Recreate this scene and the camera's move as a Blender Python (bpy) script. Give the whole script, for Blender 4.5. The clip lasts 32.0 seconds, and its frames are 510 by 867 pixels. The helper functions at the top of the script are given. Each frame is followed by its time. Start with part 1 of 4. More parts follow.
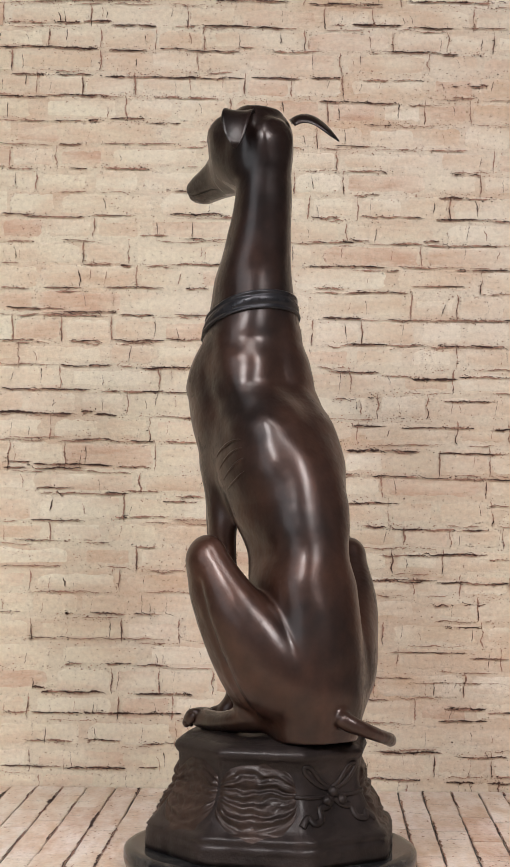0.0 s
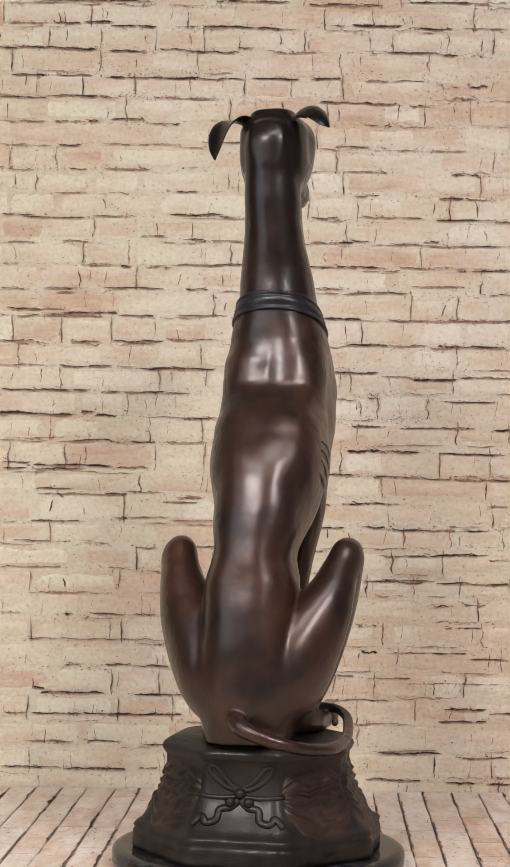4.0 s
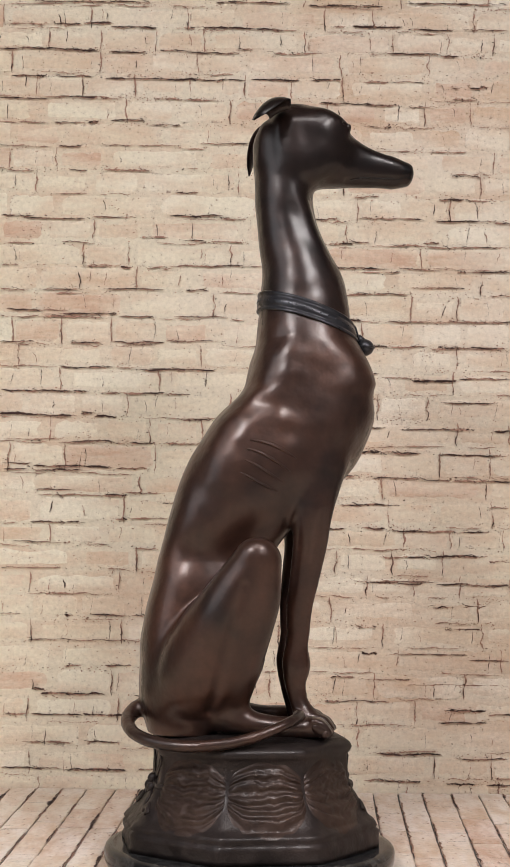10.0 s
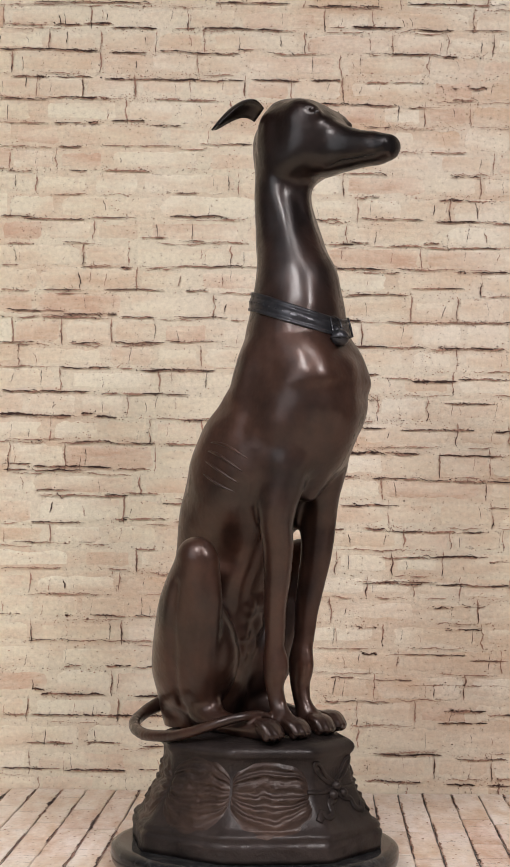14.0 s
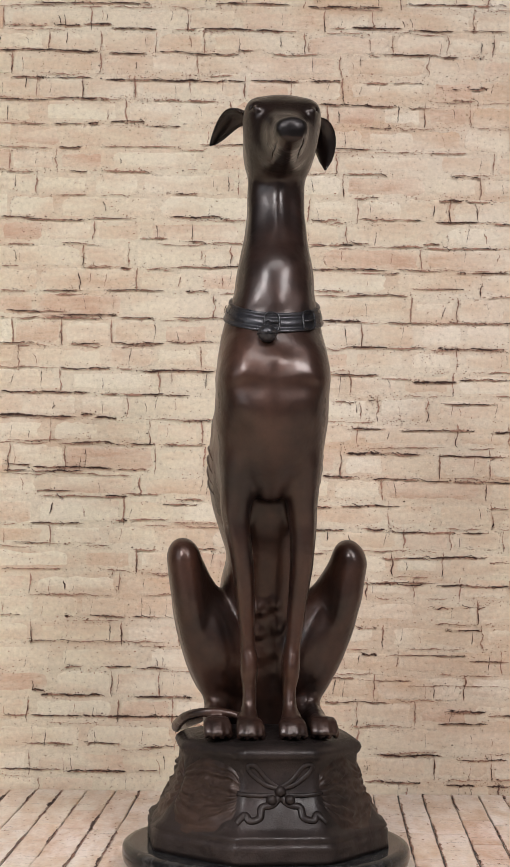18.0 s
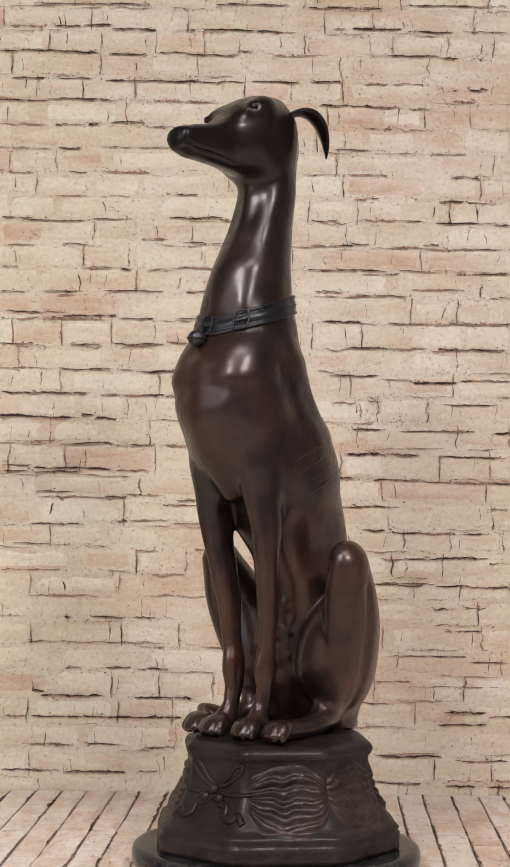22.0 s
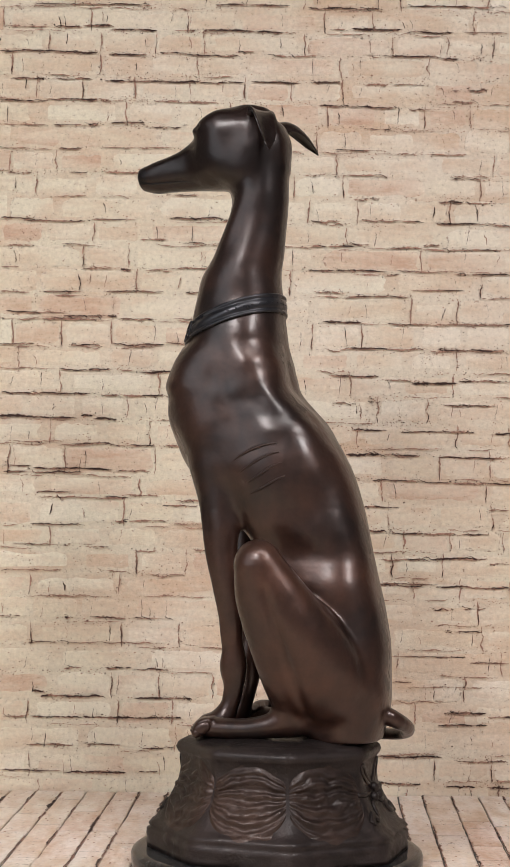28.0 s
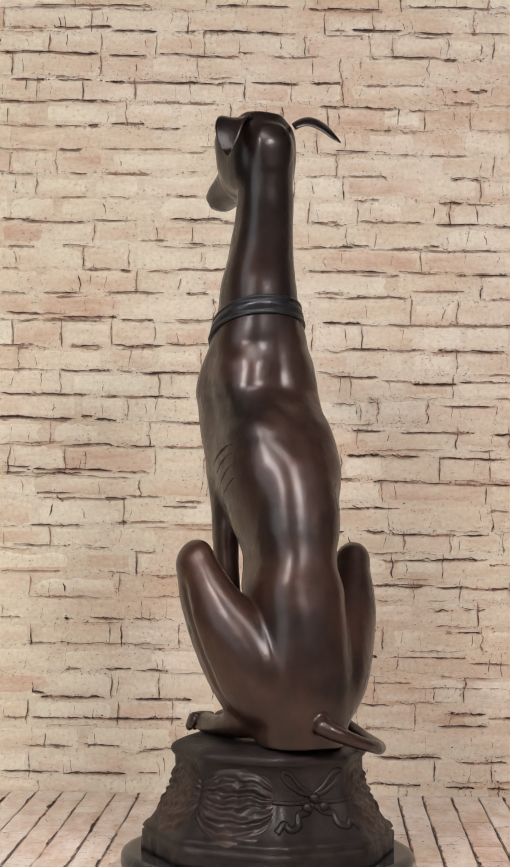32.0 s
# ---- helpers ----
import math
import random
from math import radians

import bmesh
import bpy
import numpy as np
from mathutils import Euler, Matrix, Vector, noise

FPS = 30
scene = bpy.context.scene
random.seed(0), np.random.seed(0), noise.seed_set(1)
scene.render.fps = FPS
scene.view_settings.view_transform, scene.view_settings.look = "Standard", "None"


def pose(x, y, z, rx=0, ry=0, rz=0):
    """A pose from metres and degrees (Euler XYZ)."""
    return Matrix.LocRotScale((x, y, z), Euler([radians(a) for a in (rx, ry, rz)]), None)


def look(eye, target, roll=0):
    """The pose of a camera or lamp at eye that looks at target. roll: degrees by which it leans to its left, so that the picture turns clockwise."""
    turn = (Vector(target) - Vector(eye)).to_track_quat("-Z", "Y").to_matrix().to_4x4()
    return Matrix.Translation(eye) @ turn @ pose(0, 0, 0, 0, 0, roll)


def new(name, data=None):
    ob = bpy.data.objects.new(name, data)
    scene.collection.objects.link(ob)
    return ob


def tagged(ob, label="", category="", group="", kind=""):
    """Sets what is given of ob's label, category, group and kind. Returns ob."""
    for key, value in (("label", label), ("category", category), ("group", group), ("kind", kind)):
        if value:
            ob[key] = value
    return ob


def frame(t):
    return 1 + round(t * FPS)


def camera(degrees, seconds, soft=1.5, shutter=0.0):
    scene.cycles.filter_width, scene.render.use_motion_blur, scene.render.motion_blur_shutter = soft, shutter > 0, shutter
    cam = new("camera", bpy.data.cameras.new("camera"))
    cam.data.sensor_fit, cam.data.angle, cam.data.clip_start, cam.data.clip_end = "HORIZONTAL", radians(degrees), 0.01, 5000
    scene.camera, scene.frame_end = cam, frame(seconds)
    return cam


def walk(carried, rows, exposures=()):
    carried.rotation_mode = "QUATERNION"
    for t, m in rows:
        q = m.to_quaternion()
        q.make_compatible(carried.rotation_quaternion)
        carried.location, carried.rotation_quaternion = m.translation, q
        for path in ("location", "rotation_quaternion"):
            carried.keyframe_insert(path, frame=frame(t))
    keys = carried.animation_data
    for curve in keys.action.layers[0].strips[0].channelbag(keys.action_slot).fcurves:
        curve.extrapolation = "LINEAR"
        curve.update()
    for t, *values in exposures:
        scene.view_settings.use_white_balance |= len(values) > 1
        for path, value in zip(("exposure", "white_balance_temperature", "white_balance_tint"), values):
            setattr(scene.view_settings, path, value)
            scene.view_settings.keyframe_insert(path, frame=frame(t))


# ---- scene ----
# The camera stands on the floor before the wall and tilts up very slightly on the way.
cam = camera(20.11, 32.0, soft=1.5)
EYE = Vector((-0.0186, -1.855, 0.402))


def camera_rows():
    rows = []
    for t, tilt in ((0, 4.36), (6, 4.395), (9, 4.42), (14, 4.445), (19, 4.48), (24, 4.51), (28, 4.52), (32, 4.55)):
        rows.append((t, look(EYE, EYE + Vector((0, math.cos(radians(tilt)), math.sin(radians(tilt)))), 0.75)))
    return rows


walk(cam, camera_rows(), exposures=((0, 0.0), (32, 0.0)))

# ---- light ----
WALL_Y = 0.543
ROOM_X, ROOM_BACK, ROOM_TOP = 1.9, -4.2, 2.6
# the boards stop here; the dark floor beyond is added, out of view
FLOOR_EDGE = -1.2
world = bpy.data.worlds.new("world")
scene.world = world
world.use_nodes = True
world.node_tree.nodes["Background"].inputs[0].default_value = (0.9, 0.95, 1.0, 1)
world.node_tree.nodes["Background"].inputs[1].default_value = 0.3
# unseen panels: one overhead for the highlights, two rear added to even the wall
PANELS = ((0.05, -1.6, 1.3, 0.4, 17), (-1.35, -2.7, 0.6, 1.2, 88), (1.35, -2.7, 0.6, 1.2, 85))


def area_light(name, m, sx, sy, watts, colour):
    lamp = bpy.data.lights.new(name, "AREA")
    lamp.shape, lamp.size, lamp.size_y, lamp.energy, lamp.color = "RECTANGLE", sx, sy, watts, colour
    ob = new(name, lamp)
    ob.matrix_world = m
    return ob


for px, py, sx, sy, watts in PANELS:
    area_light("panel_light", pose(px, py, ROOM_TOP - 0.035), sx - 0.06, sy - 0.06, watts, (1.0, 0.968, 0.965))
# unseen window, added on the west side to brighten the left and lower wall
FILL_WINDOW = (-3.0, -1.0, 0.4, 2.2)
area_light("fill_window_light", pose(-ROOM_X - 0.02, (FILL_WINDOW[0] + FILL_WINDOW[1]) / 2, (FILL_WINDOW[2] + FILL_WINDOW[3]) / 2, 0, -90, 0), 1.7, 1.9, 15, (0.90, 0.95, 1.0))


# ---- materials ----
def material(name, rough=0.6, metal=0.0):
    m = bpy.data.materials.new(name)
    m.use_nodes = True
    b = m.node_tree.nodes["Principled BSDF"]
    b.inputs["Roughness"].default_value = rough
    b.inputs["Metallic"].default_value = metal
    return m, m.node_tree.nodes, m.node_tree.links, b


def noise_node(n, l, scale, detail=4, rough=0.55, coord="Object", stretch=(1, 1, 1)):
    tc, mp, t = n.new("ShaderNodeTexCoord"), n.new("ShaderNodeMapping"), n.new("ShaderNodeTexNoise")
    mp.inputs["Scale"].default_value = stretch
    t.inputs["Scale"].default_value, t.inputs["Detail"].default_value, t.inputs["Roughness"].default_value = scale, detail, rough
    l.new(tc.outputs[coord], mp.inputs[0])
    l.new(mp.outputs[0], t.inputs["Vector"])
    return t


def ramp(n, l, source, stops):
    r = n.new("ShaderNodeValToRGB")
    while len(r.color_ramp.elements) < len(stops):
        r.color_ramp.elements.new(0.5)
    for e, (p, c) in zip(r.color_ramp.elements, stops):
        e.position, e.color = p, (*c, 1) if len(c) == 3 else c
    l.new(source, r.inputs[0])
    return r


def mix(n, l, fac, a, b, kind="MIX"):
    m = n.new("ShaderNodeMix")
    m.data_type, m.blend_type = "RGBA", kind
    for socket, v in ((m.inputs[0], fac), (m.inputs[6], a), (m.inputs[7], b)):
        if isinstance(v, (int, float)):
            socket.default_value = v
        elif isinstance(v, tuple):
            socket.default_value = (*v, 1)
        else:
            l.new(v, socket)
    return m.outputs[2]


def bump(n, l, b, source, strength, dist, normal=None):
    k = n.new("ShaderNodeBump")
    k.inputs["Strength"].default_value, k.inputs["Distance"].default_value = strength, dist
    l.new(source, k.inputs["Height"])
    if normal:
        l.new(normal, k.inputs["Normal"])
    l.new(k.outputs[0], b.inputs["Normal"])
    return k.outputs[0]


def bronze(name, dark, warm, rough_lo, rough_hi, metal, relief, coat):
    m, n, l, b = material(name, 0.35, metal)
    big = noise_node(n, l, 9, 3)
    fine = noise_node(n, l, 70, 5, 0.65)
    c1 = ramp(n, l, big.outputs[0], ((0.35, dark), (0.68, warm)))
    c2 = ramp(n, l, fine.outputs[0], ((0.3, (0.78, 0.78, 0.8)), (0.7, (1.15, 1.12, 1.1))))
    tone = mix(n, l, 1.0, c1.outputs[0], c2.outputs[0], "MULTIPLY")
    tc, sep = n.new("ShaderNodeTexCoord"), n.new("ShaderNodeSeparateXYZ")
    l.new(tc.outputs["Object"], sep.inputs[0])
    # Darker head patina, deepened so that the face's shade sits in the colour too.
    head_tone = ramp(n, l, sep.outputs[2], ((0.30, (1.12, 1.02, 0.94)), (0.62, (1.0, 1.0, 1.0)), (0.80, (0.70, 0.70, 0.74)), (0.90, (0.30, 0.30, 0.34))))
    l.new(mix(n, l, 1.0, tone, head_tone.outputs[0], "MULTIPLY"), b.inputs["Base Color"])
    r = ramp(n, l, fine.outputs[0], ((0.3, (rough_lo,) * 3), (0.75, (rough_hi,) * 3)))
    l.new(r.outputs[0], b.inputs["Roughness"])
    n2 = noise_node(n, l, 28, 3)
    first = bump(n, l, b, n2.outputs[0], 0.5, 0.0048)
    tiny = noise_node(n, l, 420, 2)
    bump(n, l, b, tiny.outputs[0], relief, 0.0003, first)
    b.inputs["Coat Weight"].default_value, b.inputs["Coat Roughness"].default_value = coat, 0.27
    b.inputs["Specular Tint"].default_value = (0.34, 0.29, 0.30, 1)
    return m


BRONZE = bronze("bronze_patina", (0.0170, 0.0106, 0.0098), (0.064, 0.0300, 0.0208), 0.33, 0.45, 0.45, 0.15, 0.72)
BRONZE_DARK = bronze("bronze_dark_patina", (0.0125, 0.0108, 0.0112), (0.037, 0.0310, 0.0315), 0.46, 0.68, 0.45, 1.8, 0.26)
SWAG = bronze("worn_bronze", (0.020, 0.0155, 0.0148), (0.056, 0.038, 0.0325), 0.44, 0.62, 0.5, 1.4, 0.28)
COLLAR = bronze("collar_patina", (0.028, 0.029, 0.034), (0.058, 0.059, 0.067), 0.26, 0.42, 0.6, 0.5, 0.4)
NOSE = bronze("nose_patina", (0.010, 0.009, 0.009), (0.02, 0.017, 0.016), 0.35, 0.5, 0.2, 0.5, 0.3)


def marble_material():
    m, n, l, b = material("black_marble", 0.12)
    b.inputs["Specular IOR Level"].default_value = 0.18
    a = noise_node(n, l, 14, 8, 0.7)
    c = ramp(n, l, a.outputs[0], ((0.46, (0.012, 0.012, 0.013)), (0.5, (0.04, 0.039, 0.039)), (0.54, (0.013, 0.013, 0.0145))))
    f = noise_node(n, l, 160, 3)
    g = ramp(n, l, f.outputs[0], ((0.35, (0.8, 0.8, 0.8)), (0.7, (1.3, 1.3, 1.3))))
    l.new(mix(n, l, 1.0, c.outputs[0], g.outputs[0], "MULTIPLY"), b.inputs["Base Color"])
    d = noise_node(n, l, 40, 5)
    l.new(ramp(n, l, d.outputs[0], ((0.4, (0.07,) * 3), (0.75, (0.2,) * 3))).outputs[0], b.inputs["Roughness"])
    return m


MARBLE = marble_material()


def brick_material(name, source="object", edges=False, pink=0.0, pale=0.0, flow=(0.42, 1, 1.5)):
    """Limewash over clay: cream lime, tan and orange where it has worn thin, red crumbs along the edges."""
    m, n, l, b = material(name, 0.85)

    def calc(kind, *values):
        k = n.new("ShaderNodeMath")
        k.operation = kind
        for socket, v in zip(k.inputs, values):
            if isinstance(v, (int, float)):
                socket.default_value = v
            else:
                l.new(v, socket)
        return k.outputs[0]

    def clamp(v):
        k = n.new("ShaderNodeClamp")
        l.new(v, k.inputs[0])
        return k.outputs[0]

    def grain(scale, detail, rough, stretched=False, own=False):
        t = n.new("ShaderNodeTexNoise")
        t.inputs["Scale"].default_value, t.inputs["Detail"].default_value, t.inputs["Roughness"].default_value = scale, detail, rough
        l.new(longer.outputs[0] if stretched else pos.outputs["Position"], t.inputs["Vector"])
        if own:
            t.noise_dimensions = "4D"
            l.new(calc("MULTIPLY", rnd, 37.0), t.inputs["W"])
        return t.outputs[0]

    info = n.new("ShaderNodeNewGeometry" if source == "island" else "ShaderNodeObjectInfo")
    rnd = info.outputs["Random Per Island" if source == "island" else "Random"]
    pos, longer = n.new("ShaderNodeNewGeometry"), n.new("ShaderNodeMapping")
    longer.inputs["Scale"].default_value = flow
    l.new(pos.outputs["Position"], longer.inputs[0])
    where = n.new("ShaderNodeSeparateXYZ")
    l.new(pos.outputs["Position"], where.inputs[0])
    # the lime is yellower to the west and rosier to the east
    warm = clamp(calc("ADD", calc("MULTIPLY", where.outputs[0], 0.55), calc("ADD", calc("MULTIPLY", grain(3.5, 4, 0.6), 1.8), -0.66 + pink)))
    lime = mix(n, l, warm, (0.720, 0.667, 0.548), (0.746, 0.655, 0.594))
    own = ramp(n, l, rnd, ((0.0, (1.0, 0.965, 0.92)), (0.3, (1.06, 1.065, 1.06)), (0.6, (0.985, 0.945, 0.90)), (0.8, (1.07, 1.07, 1.07)), (1.0, (1.02, 0.97, 0.93))))
    lime = mix(n, l, 1.0, lime, (0.965, 0.94, 0.91) if pale > 0.04 and not pink else own.outputs[0], "MULTIPLY")
    lime = mix(n, l, 1.0, lime, (1.03, 1.02, 1.10) if pink else (1.0, 1.0, 1.0), "MULTIPLY")
    clay = ramp(n, l, rnd, ((0.0, (0.63, 0.475, 0.345)), (0.4, (0.62, 0.45, 0.325)), (0.75, (0.60, 0.43, 0.31)), (1.0, (0.56, 0.36, 0.26))))
    wide, mid, fine = grain(8, 5, 0.6, True), grain(13, 7, 0.66, True, True), grain(140, 5, 0.7)
    # how thin the lime lies: by the brick, by wide streaks and by blotches of its own
    thin = calc("ADD", calc("MULTIPLY", rnd, 0.20), calc("ADD", calc("MULTIPLY", wide, 0.9), calc("MULTIPLY", mid, 1.9)))
    thin = clamp(calc("MULTIPLY", calc("SUBTRACT", thin, 1.335 + pale), 2.0))
    c = mix(n, l, calc("MULTIPLY", thin, 0.92), lime, clay.outputs[0])
    chalk = grain(46, 6, 0.7, True)
    c = mix(n, l, clamp(calc("MULTIPLY", calc("SUBTRACT", chalk, 0.52), 2.6)), c, (0.735, 0.665, 0.555))
    speck = ramp(n, l, fine, ((0.31, (0.42, 0.32, 0.27)), (0.38, (0.90, 0.89, 0.88)), (0.7, (1.07, 1.06, 1.05))))
    c = mix(n, l, 1.0, c, speck.outputs[0], "MULTIPLY")
    height = mid
    if edges:
        tc, sep = n.new("ShaderNodeTexCoord"), n.new("ShaderNodeSeparateXYZ")
        l.new(tc.outputs["Object"], sep.inputs[0])
        rag = grain(90, 7, 0.75)
        off = calc("SUBTRACT", rag, 0.5)
        ez = calc("ADD", calc("ABSOLUTE", sep.outputs[2]), calc("MULTIPLY", off, 1.1))
        ex = calc("ADD", calc("ABSOLUTE", sep.outputs[0]), calc("MULTIPLY", off, 0.45))
        rim = calc("MAXIMUM", calc("SUBTRACT", ez, 0.46), calc("MULTIPLY", calc("SUBTRACT", ex, 0.47), 1.9))
        gate = clamp(calc("MULTIPLY", calc("SUBTRACT", grain(11, 4, 0.6, False, True), 0.43), 6))
        core = calc("MULTIPLY", clamp(calc("MULTIPLY", rim, 14)), gate)
        soft_rim = clamp(calc("MULTIPLY", calc("ADD", rim, 0.10), 4))
        c = mix(n, l, calc("MULTIPLY", soft_rim, 0.50), c, (0.765, 0.705, 0.605))
        red = ramp(n, l, fine, ((0.35, (0.12, 0.055, 0.04)), (0.62, (0.46, 0.29, 0.21))))
        c = mix(n, l, calc("MULTIPLY", core, 0.85), c, red.outputs[0])
        height = calc("SUBTRACT", mid, calc("MULTIPLY", core, 0.3))
    l.new(c, b.inputs["Base Color"])
    first = bump(n, l, b, height, 0.6, 0.004)
    bump(n, l, b, fine, 0.5, 0.0014, first)
    return m


BRICK = brick_material("limewashed_brick", edges=True)
BRICK_FAR = brick_material("limewashed_brick_far", "island")
MORTAR = brick_material("lime_smeared_mortar", pale=0.05)
BOARD = brick_material("limewashed_board", pink=0.20, pale=-0.02, flow=(2.2, 0.8, 1))


def plain(name, colour, rough=0.8, scale=30, spread=0.12):
    m, n, l, b = material(name, rough)
    t = noise_node(n, l, scale, 5, 0.6)
    lo, hi = tuple(c * (1 - spread) for c in colour), tuple(min(1, c * (1 + spread)) for c in colour)
    l.new(ramp(n, l, t.outputs[0], ((0.3, lo), (0.7, hi))).outputs[0], b.inputs["Base Color"])
    bump(n, l, b, t.outputs[0], 0.3, 0.002)
    return m


CRACK = plain("joint_soil", (0.048, 0.025, 0.020), 0.95, 120, 0.6)
CRUMB = plain("bare_clay_edge", (0.33, 0.19, 0.14), 0.95, 260, 0.6)
# unseen walls, ceiling and far floor, kept dark to cut bounce and reflections
PLASTER = plain("grey_plaster", (0.15, 0.147, 0.144), 0.9, 12, 0.04)
DARK_FLOOR = plain("added_dark_floor", (0.11, 0.10, 0.095), 0.85, 14, 0.15)
PAINT = plain("white_paint", (0.8, 0.8, 0.78), 0.5, 20, 0.03)


def glow(name, colour, strength):
    m, n, l, b = material(name, 0.5)
    b.inputs["Emission Color"].default_value = (*colour, 1)
    b.inputs["Emission Strength"].default_value = strength
    return m


def glass_material():
    m, n, l, b = material("fill_window_glass", 0.02)
    b.inputs["Transmission Weight"].default_value = 1.0
    return m


GLASS = glass_material()
DIFFUSER = glow("lamp_diffuser", (1.0, 0.94, 0.86), 3.0)


# ---- mesh helpers ----
def link(name, bm, mat, parent=None, label="", smooth=False):
    me = bpy.data.meshes.new(name)
    bm.to_mesh(me)
    bm.free()
    for mt in mat if isinstance(mat, (list, tuple)) else (mat,):
        me.materials.append(mt)
    if smooth:
        me.polygons.foreach_set("use_smooth", [True] * len(me.polygons))
    ob = new(name, me)
    if parent:
        ob.parent = parent
    if label:
        ob["label"] = label
    return ob


def part(name, bm, mat, parent, label="", smooth=False):
    return link(name, bm, mat, parent, label, smooth)


def box(bm, x0, x1, y0, y1, z0, z1, bevel=0.0):
    made = bmesh.ops.create_cube(bm, size=1.0, matrix=Matrix.LocRotScale(((x0 + x1) / 2, (y0 + y1) / 2, (z0 + z1) / 2), None, (x1 - x0, y1 - y0, z1 - z0)))
    if bevel:
        edges = {e for v in made["verts"] for e in v.link_edges}
        bmesh.ops.bevel(bm, geom=list(edges), offset=bevel, segments=2, affect="EDGES", profile=0.5)


def tube(bm, points, radii, sides=10, squash=None, mat=0):
    """A round strip along points; squash = (normal, factor) flattens it along one direction at each point."""
    rings = []
    pts = [Vector(p) for p in points]
    for i, p in enumerate(pts):
        way = (pts[min(i + 1, len(pts) - 1)] - pts[max(i - 1, 0)]).normalized()
        up = Vector(squash[0][i]) if squash else Vector((0, 0, 1))
        side = way.cross(up)
        if side.length < 1e-4:
            side = way.cross(Vector((1, 0, 0)))
        side.normalize()
        up = side.cross(way).normalized()
        r = radii[i] if isinstance(radii, (list, tuple)) else radii
        flat = squash[1] if squash else 1.0
        rings.append([bm.verts.new(p + side * math.cos(a) * r + up * math.sin(a) * r * flat) for a in (math.tau * k / sides for k in range(sides))])
    for a, b in zip(rings, rings[1:]):
        for k in range(sides):
            f = bm.faces.new((a[k], a[(k + 1) % sides], b[(k + 1) % sides], b[k]))
            f.material_index, f.smooth = mat, True
    for ring, turn in ((rings[0], -1), (rings[-1], 1)):
        f = bm.faces.new(ring[::turn])
        f.material_index = mat


def spline(points, n):
    """A smooth curve of n points through the given ones."""
    p = np.array(points, float)
    out = []
    for s in np.linspace(0, len(p) - 1, n):
        i = min(int(s), len(p) - 2)
        f = s - i
        a, b, c, d = p[max(i - 1, 0)], p[i], p[i + 1], p[min(i + 2, len(p) - 1)]
        out.append(tuple(0.5 * (2 * b + (c - a) * f + (2 * a - 5 * b + 4 * c - d) * f * f + (3 * b - a - 3 * c + d) * f ** 3)))
    return out


